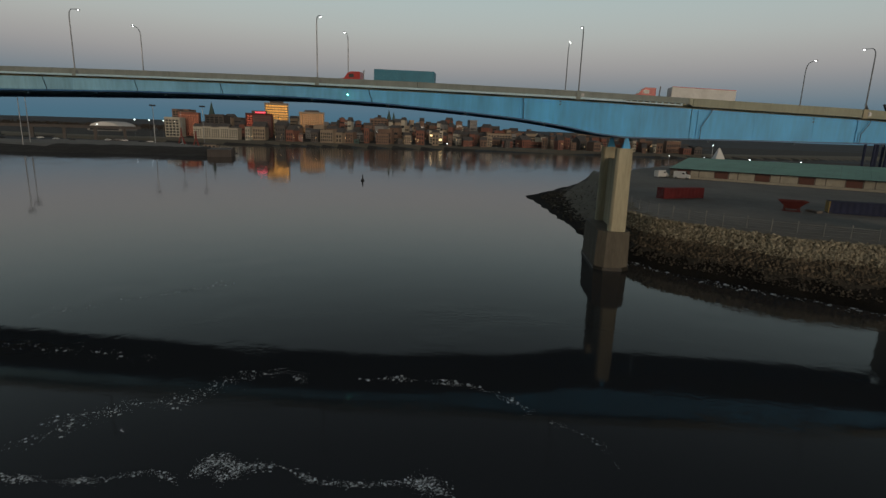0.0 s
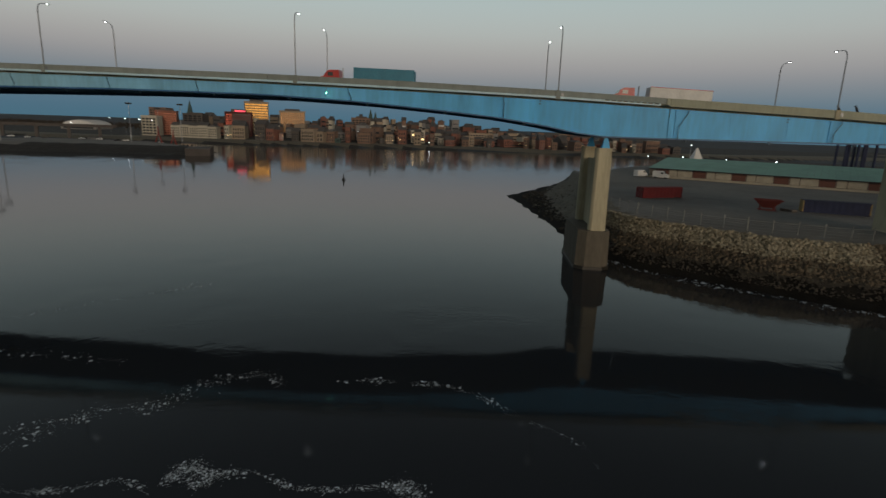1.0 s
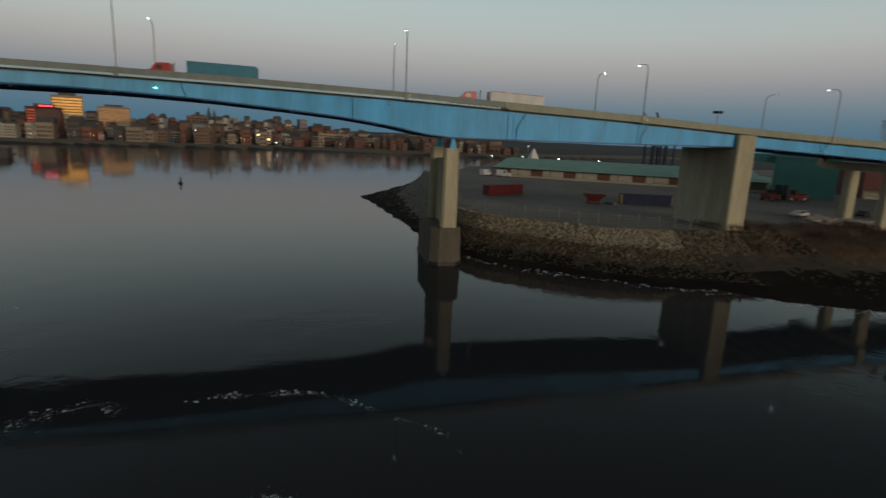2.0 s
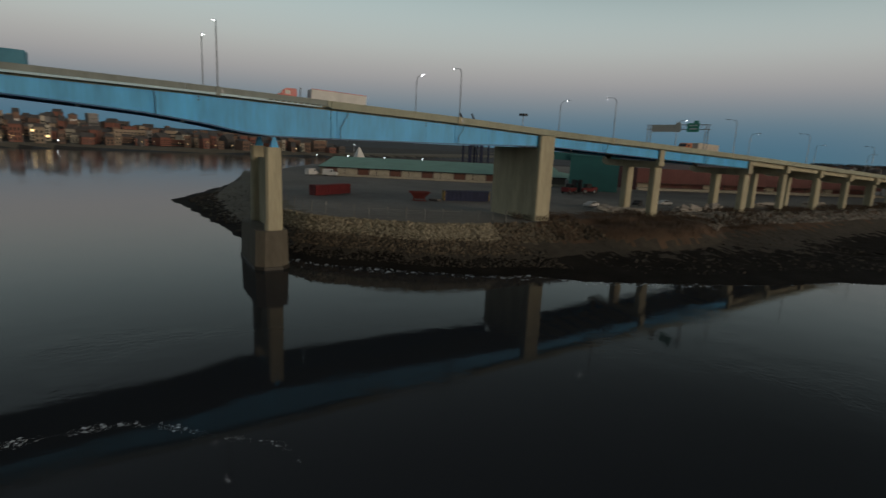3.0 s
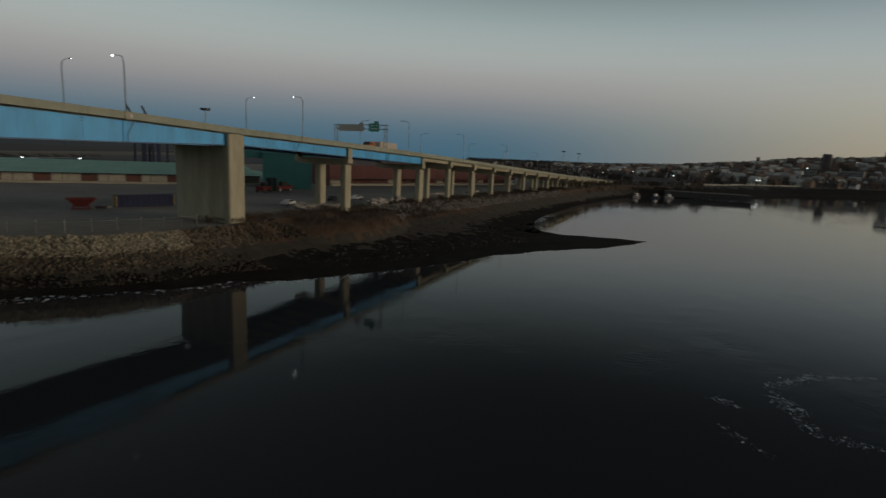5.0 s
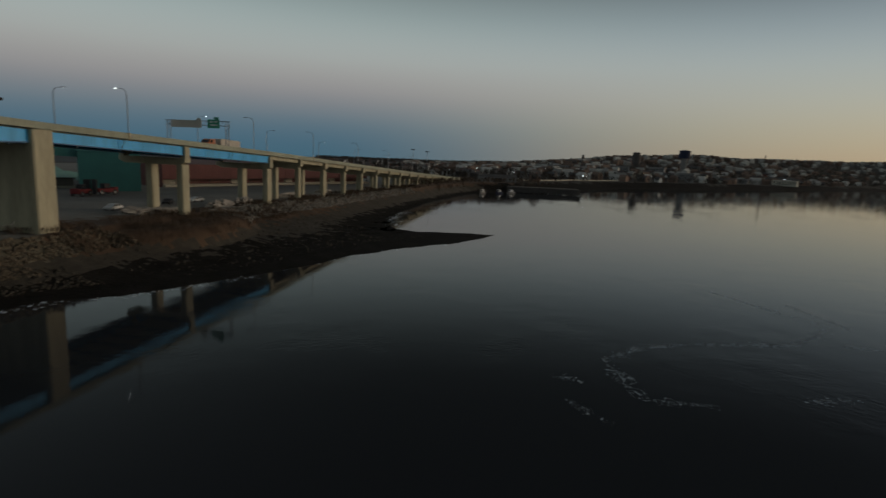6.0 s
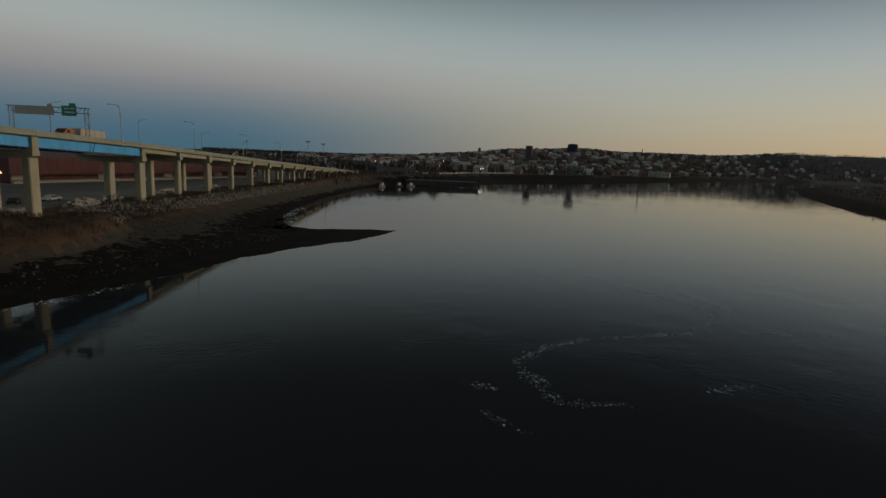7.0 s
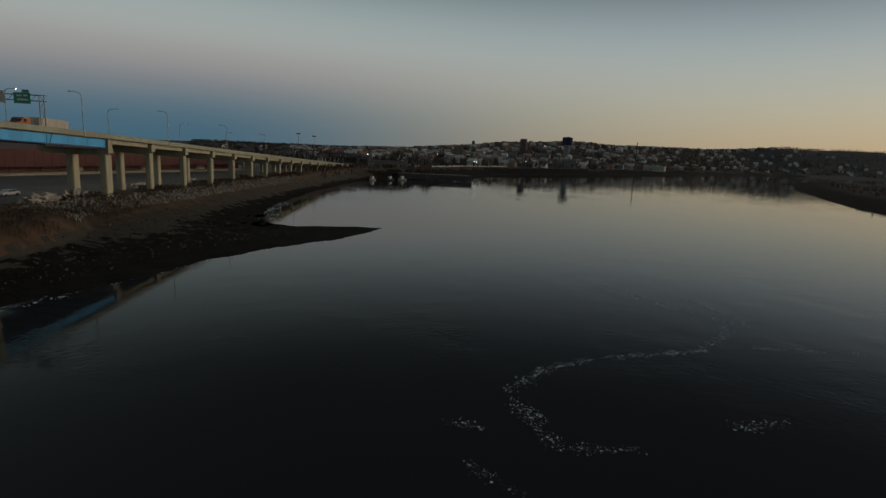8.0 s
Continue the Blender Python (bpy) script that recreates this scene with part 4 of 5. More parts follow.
def van(x, y, turn, label):
    t = thing("van", pose(x, y, zat(x, y) - 0.02, 0, 0, turn), label, "van", "vans by the warehouse")
    body = [(-2.9, 0.4), (-2.95, 2.5), (-2.8, 2.65), (0.9, 2.65), (1.5, 1.75), (2.5, 1.4), (2.65, 0.45)]
    b = part("body", sweep(bmesh.new(), [[(px, w * (0.94 if pz > 2.4 else 1.0), pz) for px, pz in body] for w in (-1.0, 1.0)]), WHITE, t)
    part("windscreen", sweep(bmesh.new(), [[(0.98, w, 2.56), (1.48, w, 1.80), (1.52, w, 1.82), (1.02, w, 2.58)] for w in (-0.85, 0.85)]), GLASS, b)
    for side in (-1, 1):
        part("side_window", boxed(0.1, 0.9, side * 1.005 - 0.01, side * 1.005 + 0.01, 1.7, 2.3), GLASS, b)
        for wx in (-1.9, 1.7):
            wheel(t, wx, side * 0.9, 0.36)


van(80.0, 199.5, 30, "white panel van parked at the end of the warehouse")
van(86.0, 195.5, -40, "white panel van parked by the loading platform")


def heap(x, y, rx, ry, h, seed):
    r = random.Random(seed)
    bm = bmesh.new()
    bmesh.ops.create_icosphere(bm, subdivisions=4, radius=1)
    for v in bm.verts:
        n = noise.noise(v.co * 3 + Vector((seed, 0, 0))) * 0.5 + noise.noise(v.co * 9) * 0.22
        k = 1 + n
        v.co = Vector((v.co.x * rx * k, v.co.y * ry * k, max(-0.3, v.co.z) * h * (1 + 1.2 * n)))
    ob = part("mound", bm, RUBBLE, None)
    ob.matrix_world = pose(x, y, zat(x, y), 0, 0, r.uniform(-20, 20))
    tagged(ob, "pale grey mound of broken concrete on the yard", "mound", "mounds under the viaduct")


for k, (px, py, rx, ry, hh) in enumerate(((109.5, 81.5, 5.5, 3, 1.3), (114.5, 79.0, 3.5, 2, 0.9), (134, 76.8, 6, 2.5, 1.5), (143, 75.3, 5, 2.2, 1.7), (176, 76, 6, 2, 1.2), (205, 74, 6, 2, 1.2))):
    heap(px, py, rx, ry, hh, k + 3)


def light_mast(x, y, top, label="tall floodlight mast with a crown of unlit lamps", lit=False):
    z = zat(x, y)
    t = thing("floodlight_mast", pose(x, y, z), label, "floodlight mast", "floodlight masts")
    h = top - z
    part("pole", tube(bmesh.new(), [(0, 0, -0.5), (0, 0, h)], 0.35, 0.16), STEEL, t)
    part("crown", tube(bmesh.new(), [(0, 0, h - 0.2), (0, 0, h + 0.2)], 1.6, 1.6, 12), STEEL, t)
    for k in range(6):
        a = k * math.pi / 3
        part("floodlight", boxed(1.6 * math.cos(a) - 0.5, 1.6 * math.cos(a) + 0.5, 1.6 * math.sin(a) - 0.5, 1.6 * math.sin(a) + 0.5, h - 0.7, h + 0.4, 0.1), COOLLIT if lit and k == 4 else DARK, t)


for px, py, pz in ((196, 207, 37), (590, 111, 31.0), (640, 103, 30), (-262, 338, 38), (-268, 352, 35), (-218, 410, 32), (-212, 440, 30), (-190, 430, 33)):
    light_mast(px, py, pz)


def crane(x, y, turn, z0):
    t = thing("loading_crane", pose(x, y, z0, 0, 0, turn), "dark harbour crane with a raised boom", "crane", "cranes on the far wharf")
    for a in (-3, 3):
        for b in (-3, 3):
            part("leg", boxed(a - 0.4, a + 0.4, b - 0.4, b + 0.4, 0, 16), NAVY, t)
    part("portal", boxed(-3.6, 3.6, -3.6, 3.6, 15.5, 16.6), NAVY, t)
    part("machine_house", boxed(-2, 4, -2, 2, 16.6, 20, 0.2), NAVY, t)
    part("boom", tube(bmesh.new(), [(-1, 0, 19), (-9, 0, 32.5)], 0.9, 0.5, 6), DARK, t)


crane(204, 259.5, 0, 6)
crane(209.5, 255.5, 0, 6)


# ---- stones of the bank ----
def ico_faces():
    b = bmesh.new()
    bmesh.ops.create_icosphere(b, subdivisions=1, radius=0.5)
    b.verts.ensure_lookup_table()
    co, fs = np.array([v.co for v in b.verts]), np.array([[v.index for v in f.verts] for f in b.faces])
    b.free()
    return co, fs


ICO_CO, ICO_FS = ico_faces()


def turn_matrix(r):
    return np.array(Euler([r.uniform(0, 6.3) for _ in range(3)]).to_matrix())


def pick_spots(r, n, u0, u1, v0, v1, z0, z1):
    """Random places on the bank within a band of heights."""
    u = np.array([r.uniform(u0, u1) for _ in range(n * 14)])
    v = np.array([r.uniform(v0, v1) for _ in range(n * 14)])
    m = np.array(BRIDGE)
    x, y = m[0, 0] * u + m[0, 1] * v + m[0, 3], m[1, 0] * u + m[1, 1] * v + m[1, 3]
    z = height(x, y)
    c = distance(CREST, x, y)
    ok = (z > z0) & (z < z1) & (c < 1.0)
    return np.stack([x, y, z], -1)[ok][:n]


def scatter(name, r, spots, s0, s1, mat, label, category):
    co, fs = [], []
    for k, p in enumerate(spots):
        s = r.uniform(s0, s1) * r.choice((0.7, 1, 1, 1.4))
        q = (ICO_CO * np.array([r.uniform(0.7, 1.4), r.uniform(0.7, 1.2), r.uniform(0.5, 0.9)]) * s * (1 + 0.22 * np.array([[r.uniform(-1, 1)] for _ in ICO_CO]))) @ turn_matrix(r).T
        co.append(q + p + np.array([0, 0, s * 0.12]))
        fs.append(ICO_FS + k * len(ICO_CO))
    me = bpy.data.meshes.new(name)
    me.from_pydata(np.concatenate(co).tolist(), [], np.concatenate(fs).tolist())
    me.materials.append(mat)
    return tagged(new(name, me), label, category, kind="stuff")


MIDSTONE = plain("brown_grey_stone", (0.095, 0.076, 0.052), 0.9, island=0.9, vary=0.45, bump=0.4, size=0.6)


def bank_stones():
    r = random.Random(11)
    scatter("riprap_stones", r, pick_spots(r, 7500, 3, 37, -9, 24, 3.7, 6.1), 0.12, 0.44, ROCK, "pale angular riprap stones along the top of the bank", "stones")
    scatter("middle_bank_stones", r, pick_spots(r, 2600, 2, 40, -14, 26, 1.8, 4.2), 0.12, 0.50, MIDSTONE, "brown weathered stones on the middle of the bank", "stones")
    scatter("lower_bank_stones", r, pick_spots(r, 1500, -3, 44, -24, 28, 0.5, 2.4), 0.12, 0.42, ROCKDARK, "dark wet stones on the lower bank", "stones")
    scatter("point_stones", r, pick_spots(r, 500, -9, 12, 26, 110, 0.2, 1.1), 0.2, 0.7, ROCKDARK, "dark wet stones on the muddy point", "stones")
    scatter("upper_point_stones", r, pick_spots(r, 260, -9, 12, 26, 110, 1.0, 5.8), 0.12, 0.4, MIDSTONE, "brown weathered stones on top of the muddy point", "stones")
    scatter("bank_stones", r, pick_spots(r, 900, 36, 60, -16, 0, 3.2, 6.0), 0.22, 0.65, MIDSTONE, "brown-grey stones on the bank under the bridge", "stones")
    scatter("viaduct_bank_stones", r, pick_spots(r, 3800, 92, 240, -16, 3, 3.9, 6.2), 0.25, 0.75, plain("grey_bank_stone", (0.19, 0.18, 0.16), 0.9, island=0.9, vary=0.4, bump=0.4, size=0.6), "grey stones along the viaduct's bank", "stones")
    scatter("mudflat_stones", r, pick_spots(r, 700, 50, 130, -60, -8, 0.2, 3.0), 0.15, 0.5, ROCKDARK, "scattered dark stones on the mud", "stones")
    # the largest stones one by one
    shapes = []
    for k in range(6):
        q = ICO_CO * np.array([r.uniform(0.8, 1.4), r.uniform(0.8, 1.2), r.uniform(0.6, 0.9)]) * (1 + 0.2 * np.array([[r.uniform(-1, 1)] for _ in ICO_CO]))
        me = bpy.data.meshes.new("stone")
        me.from_pydata(q.tolist(), [], ICO_FS.tolist())
        me.materials.append(ROCKONE)
        shapes.append(me)
    for p in pick_spots(r, 300, 8, 36, -7, 16, 4.0, 6.1):
        s = r.uniform(0.4, 0.75)
        o = new("stone", r.choice(shapes))
        o.parent = GROUND
        o.matrix_world = Matrix.LocRotScale(p + np.array([0, 0, 0.15 * s]), Euler([r.uniform(0, 6.3) for _ in range(3)]), Vector((s, s, s)))


bank_stones()


# ---- foam on the water ----
def foam(name, lines, count, spread, s0, s1, seed, label):
    r = random.Random(seed)
    co, fs = [], []
    for line in lines:
        line = [Vector(p) for p in line]
        seg = [(b - a).length for a, b in zip(line, line[1:])]
        for _ in range(int(count * sum(seg))):
            d, i = r.uniform(0, sum(seg)), 0
            while d > seg[i]:
                d, i = d - seg[i], i + 1
            p = line[i].lerp(line[i + 1], d / seg[i])
            wob = 0.5 + 0.5 * math.sin(p.x * 1.7 + seed) * math.sin(p.y * 1.3 + 2 * seed)
            if r.random() > 0.08 + 1.1 * wob ** 1.5:
                continue
            sp = spread * (0.35 + 1.3 * wob)
            x, y = p.x + r.gauss(0, sp), p.y + r.gauss(0, sp)
            s, n = min(s1, s0 * r.paretovariate(1.6)), r.randint(5, 7)
            e = r.uniform(0.45, 1)
            a0 = r.uniform(0, 6.3)
            base = len(co)
            for k in range(n):
                a = 6.283 * k / n
                q = s * r.uniform(0.65, 1.2)
                dx, dy = q * math.cos(a), q * e * math.sin(a)
                co.append((x + dx * math.cos(a0) - dy * math.sin(a0), y + dx * math.sin(a0) + dy * math.cos(a0), 0.012))
            co.append((x, y, 0.012 + 0.25 * min(s, 0.15)))
            fs += [(base + k, base + (k + 1) % n, base + n) for k in range(n)]
    me = bpy.data.meshes.new(name)
    me.from_pydata(co, [], fs)
    me.materials.append(FOAM)
    return tagged(new(name, me), label, "foam", kind="stuff")


foam("foam_streak", [[(-25.5, 26.9), (-22.6, 26.7), (-20.4, 26.7), (-18.9, 26.9), (-17.5, 27.5), (-16.6, 27.9), (-15.2, 27.2), (-14.5, 26.6)], [(-11.5, 28.4), (-9.5, 28.8), (-8.0, 28.0), (-6.8, 27.3), (-4.2, 27.2), (-2.2, 27.4), (-1.0, 27.8), (0.7, 26.6), (2.2, 25.2)]], 170, 0.17, 0.011, 0.11, 1, "lacy white foam streak drifting on dark water")
foam("foam_clump", [[(-13.9, 27.4), (-13.6, 29.0), (-12.8, 29.1), (-11.5, 28.2), (-12.3, 27.4), (-13.2, 28.2)], [(-1.8, 27.6), (-0.8, 27.6), (0.3, 26.9)]], 520, 0.27, 0.010, 0.085, 2, "dense clump of white foam on dark water")
foam("foam_streak", [[(-10.6, 39.6), (-12.0, 41.8), (-13.5, 41.3), (-15.6, 40.4), (-17.2, 39.3), (-17.6, 37.9), (-18.4, 35.9), (-20.8, 35.8), (-22.2, 35.4), (-22.9, 33.8), (-23.6, 32.4), (-25.4, 30.9), (-26.4, 30)], [(-22.2, 35.0), (-24.4, 33.2), (-26.5, 32.6)]], 105, 0.42, 0.011, 0.14, 3, "lacy white foam streak drifting on dark water")
foam("foam_streak", [[(-6.2, 40.5), (-3.5, 40.7), (-0.7, 40.6), (2.1, 40.2), (4.3, 39.1), (5.1, 38.2), (7.0, 36.1)], [(0.8, 40.4), (3.0, 39.9)]], 95, 0.24, 0.012, 0.17, 4, "lacy white foam streak drifting on dark water")
foam("foam_streak", [[(7.0, 36.1), (10.3, 32.9), (11.1, 31.6), (11.4, 29.5)]], 40, 0.2, 0.011, 0.10, 14, "thin tail of a foam streak on dark water")
foam("foam_streak", [[(-42, 52.7), (-38.2, 55.8), (-33, 61), (-27, 66.3)], [(-45, 46), (-38, 45), (-30, 44), (-24, 43)]], 26, 0.45, 0.016, 0.16, 5, "thin broken foam streak drifting on dark water")
foam("foam_streak", [[(42.5, -9), (44.8, -7.2), (46.2, -6.2)], [(50.6, -8), (51.9, -5.5)], [(51.6, -13.1), (54.4, -11.4), (57.7, -11.1), (62.3, -15.4), (64.5, -19), (66.2, -23.8)], [(66.2, -23.8), (68.5, -35.2)],
                     [(68.5, -35), (74, -41), (80, -45.7)], [(80, -45), (84.8, -41.8), (92, -38.2), (98, -35)], [(48, -13.5), (48, -19)], [(51.1, -28.3), (52.2, -33.4)], [(54, -11), (48, -13)], [(70, -42), (69, -55)], [(92.9, -37.7), (84.2, -41.1)], [(91.1, -45.1), (79.0, -47.4)], [(67.4, -29.4), (69.0, -36.8)]], 110, 0.36, 0.013, 0.14, 6, "thin broken foam streak drifting on dark water")
foam("shore_foam", [[tuple(to_world(u, v - 0.9)) for u, v in SHORE_UV[3:11]]], 15, 0.75, 0.05, 0.40, 7, "white foam flecks along the muddy waterline")
foam("shore_foam", [[tuple(to_world(u, v - 0.4)) for u, v in ((27, -14.5), (33, -16.9), (37, -19))], [tuple(to_world(u, v)) for u, v in SHORE_UV[10:16]]], 3, 0.25, 0.05, 0.3, 8, "white foam line along the muddy waterline")


foam("ice_fringe", [[tuple(to_world(u, v)) for u, v in line] for line in (((136, -32.5), (141, -30), (151, -28.5), (165, -22)), ((165, -20.5), (182, -23.5)), ((148, -26.5), (160, -24), (174, -23)))], 16, 0.9, 0.08, 0.7, 9, "pale thin ice and foam along the pool's edge")


# ---- the city across the water ----
def wall_paint(name, c):
    return material(name, c, 0.85, vary=0.25, size=6.0, bump=0.05, each=0.3)


BRICK = wall_paint("red_brick", (0.20, 0.085, 0.062))
BRICK2 = wall_paint("brown_brick", (0.165, 0.105, 0.078))
TAN = wall_paint("tan_stone", (0.29, 0.23, 0.17))
CREAMW = wall_paint("cream_render", (0.42, 0.39, 0.32))
GREYW = wall_paint("grey_render", (0.22, 0.215, 0.21))
DARKW = wall_paint("dark_cladding", (0.085, 0.075, 0.070))
WHITEW = wall_paint("white_clapboard", (0.58, 0.58, 0.56))
SLATE = wall_paint("dark_roofing", (0.085, 0.082, 0.082))
COPPER = wall_paint("verdigris_roof", (0.05, 0.085, 0.08))
DARKBRICK = wall_paint("dark_red_brick", (0.085, 0.022, 0.018))
WINDOW_MESH = {}


def pane_mesh(w, h, mat):
    key = (round(w, 1), round(h, 1), mat.name)
    if key not in WINDOW_MESH:
        bm = boxed(-key[0] / 2, key[0] / 2, -0.12, 0.0, 0, key[1])
        me = bpy.data.meshes.new("window")
        bm.to_mesh(me)
        bm.free()
        me.materials.append(mat)
        WINDOW_MESH[key] = me
    return WINDOW_MESH[key]


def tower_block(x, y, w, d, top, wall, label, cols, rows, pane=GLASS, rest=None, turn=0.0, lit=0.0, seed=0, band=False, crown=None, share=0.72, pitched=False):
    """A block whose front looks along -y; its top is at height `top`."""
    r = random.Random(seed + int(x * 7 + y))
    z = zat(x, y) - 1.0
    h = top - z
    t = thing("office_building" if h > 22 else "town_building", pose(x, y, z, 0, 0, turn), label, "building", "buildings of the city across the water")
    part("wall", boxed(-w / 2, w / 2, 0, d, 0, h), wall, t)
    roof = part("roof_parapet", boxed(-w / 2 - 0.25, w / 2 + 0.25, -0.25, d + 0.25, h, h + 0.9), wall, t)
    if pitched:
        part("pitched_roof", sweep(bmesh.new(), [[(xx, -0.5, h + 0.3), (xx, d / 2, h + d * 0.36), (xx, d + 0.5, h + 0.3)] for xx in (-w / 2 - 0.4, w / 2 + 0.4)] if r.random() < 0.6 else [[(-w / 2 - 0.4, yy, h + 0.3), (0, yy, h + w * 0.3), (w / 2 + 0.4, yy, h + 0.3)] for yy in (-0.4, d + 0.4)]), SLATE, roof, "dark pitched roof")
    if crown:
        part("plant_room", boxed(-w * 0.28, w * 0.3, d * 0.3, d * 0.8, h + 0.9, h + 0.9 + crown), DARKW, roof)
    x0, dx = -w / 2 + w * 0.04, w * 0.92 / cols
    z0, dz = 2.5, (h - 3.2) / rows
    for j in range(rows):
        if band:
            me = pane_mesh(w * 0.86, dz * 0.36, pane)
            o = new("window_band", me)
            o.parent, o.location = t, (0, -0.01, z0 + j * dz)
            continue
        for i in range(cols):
            # with rest, only the first two columns are coloured as catching the sunset
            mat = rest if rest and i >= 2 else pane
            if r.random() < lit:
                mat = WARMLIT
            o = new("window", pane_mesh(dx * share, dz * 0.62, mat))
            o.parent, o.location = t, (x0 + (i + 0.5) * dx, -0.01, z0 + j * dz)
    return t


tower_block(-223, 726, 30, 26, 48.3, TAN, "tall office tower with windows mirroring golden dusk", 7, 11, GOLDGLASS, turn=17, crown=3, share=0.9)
tower_block(-222, 653, 30, 24, 33.0, DARKBRICK, "dark red hotel block, two window columns tinted as sunset-lit", 8, 9, REDGLASS, DARKGLASS, turn=15, crown=3, share=0.8)
tower_block(-180, 738, 33, 24, 38.6, TAN, "tan office slab with sunset orange tinted into its windows", 10, 10, DULLGOLD, turn=14, crown=2.5, share=0.6)
tower_block(-305, 652, 23, 20, 31.5, BRICK, "brick hotel tower with sunset orange tinted into its windows", 8, 9, DULLRED, turn=18, crown=1.5, share=0.55)
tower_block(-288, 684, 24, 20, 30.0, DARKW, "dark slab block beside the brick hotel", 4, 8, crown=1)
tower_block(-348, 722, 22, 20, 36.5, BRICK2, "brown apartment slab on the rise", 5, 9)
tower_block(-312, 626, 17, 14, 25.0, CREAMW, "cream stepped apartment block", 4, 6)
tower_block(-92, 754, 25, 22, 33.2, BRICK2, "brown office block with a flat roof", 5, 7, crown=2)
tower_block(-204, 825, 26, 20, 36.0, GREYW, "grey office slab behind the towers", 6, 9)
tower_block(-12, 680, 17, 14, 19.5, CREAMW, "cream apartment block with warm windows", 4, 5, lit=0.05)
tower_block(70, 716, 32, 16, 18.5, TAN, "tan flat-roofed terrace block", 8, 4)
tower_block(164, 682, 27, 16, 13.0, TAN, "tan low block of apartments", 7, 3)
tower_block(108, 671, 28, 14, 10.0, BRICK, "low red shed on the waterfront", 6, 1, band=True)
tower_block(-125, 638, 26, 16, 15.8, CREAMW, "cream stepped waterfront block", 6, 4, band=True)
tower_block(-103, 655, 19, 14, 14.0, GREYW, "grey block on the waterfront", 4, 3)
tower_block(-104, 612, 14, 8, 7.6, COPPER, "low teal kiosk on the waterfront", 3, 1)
for k in range(5):
    tower_block(-277 + k * 10.5, 612 - 1.5 * k, 9.6, 12, 15.6 + 0.8 * (k % 2), CREAMW, "cream waterfront house in a terrace", 4, 4, seed=k, share=0.5, pitched=True)
t = part("red_roof_sign", boxed(-6, 6, -0.3, 0.2, 0, 1.6), REDLIT, None)
t.matrix_world = pose(-220, 653.4, 34.0)
tagged(t, "glowing red rooftop sign on the hotel", "roof sign")
part("sign_frame", boxed(-6, 6, 0.2, 0.6, -0.2, 1.5), DARK, t)


def church(x, y, top, w, label):
    z = zat(x, y) - 1
    h = top - z
    t = thing("church", pose(x, y, z), label, "church", "churches of the city")
    part("tower", boxed(-w / 2, w / 2, 0, w, 0, h * 0.55), BRICK2, t)
    part("spire", sweep(bmesh.new(), [[(a * s, w / 2 + b * s, zz) for a, b in ((-1, -1), (1, -1), (1, 1), (-1, 1))] for zz, s in ((h * 0.55, w * 0.55), (h, 0.12))]), COPPER, t)
    part("nave", sweep(bmesh.new(), [[(a, yy, zz) for a, zz in ((-w, 0), (w, 0), (w, h * 0.22), (0, h * 0.36), (-w, h * 0.22))] for yy in (w, w * 5)]), BRICK2, t)
    part("louvre", boxed(-w * 0.2, w * 0.2, -0.1, 0.0, h * 0.38, h * 0.5), DARK, t)


church(-314, 736, 48.5, 6, "brick church with a tall dark spire")
church(-82, 786, 47, 7, "brick cathedral tower with a dark spire")
church(-75, 784, 44, 6, "slim brick church tower beside the cathedral")
church(6, 780, 36.5, 6, "brick church with a dark spire")


def arena():
    t = thing("arena", pose(-476, 763, zat(-476, 763) - 1), "arena with a white domed roof", "arena")
    n = 10
    rings = [[(24 * math.cos(a) * s, 0 + y, 5 + 9 * math.sin(a) * s) for a in (math.pi * k / n for k in range(n + 1))] for y, s in ((0, 0.9), (8, 1), (40, 1))]
    part("roof", sweep(bmesh.new(), rings), WHITEW, t)
    part("wall", boxed(-24, 24, 1, 40, 0, 5.2), GREYW, t)
    part("window_band", boxed(-20, 20, 0.8, 1.0, 2, 4), GLASS, t)


arena()


def filler_city():
    r = random.Random(5)
    paints = [BRICK, BRICK2, TAN, CREAMW, GREYW, TAN, BRICK, BRICK2, DARKW, BRICK2]
    names = {BRICK.name: "red brick", BRICK2.name: "brown brick", TAN.name: "tan stone", CREAMW.name: "cream rendered", GREYW.name: "grey rendered", DARKW.name: "dark clad"}
    for row, (dist, tall) in enumerate(((24, 8), (55, 10), (95, 11), (140, 11), (190, 12), (250, 12))):
        x = -420.0
        while x < 300:
            w = r.choice((r.uniform(4, 7), r.uniform(5, 9), r.uniform(8, 16)))
            xc = x + w / 2
            shore = float(np.interp(xc, [-800, -400, -190, -112, 7, 131, 227, 420], [640, 560, 556, 577, 604, 598, 574, 640]))
            y = shore + dist + r.uniform(-8, 12)
            x += w + r.uniform(1, 14 if row < 2 else 7)
            if xc < -270 and row < 5 or xc < -330:
                continue
            if row == 0 and (r.random() < 0.45 or xc < -150):
                continue
            if any(abs(xc - a) < 22 and abs(y - b) < 16 for a, b in ((-223, 726), (-222, 653), (-180, 738), (-305, 652), (-250, 612), (-92, 754), (-125, 638), (70, 716), (-12, 680))):
                continue
            p = r.choice(paints)
            fade = 1.0 if xc < 60 else 0.7
            top = zat(xc, y) + tall * fade * r.uniform(0.5, 1.85)
            tower_block(xc, y, w, r.uniform(10, 18), top, p, names[p.name] + " town building on the rising waterfront", max(2, int(w / 2.6)), r.choice((2, 3, 3)), turn=r.uniform(-25, 25), lit=0.0, seed=row, band=row > 1, share=0.5, pitched=w < 14 and r.random() < 0.75)


filler_city()


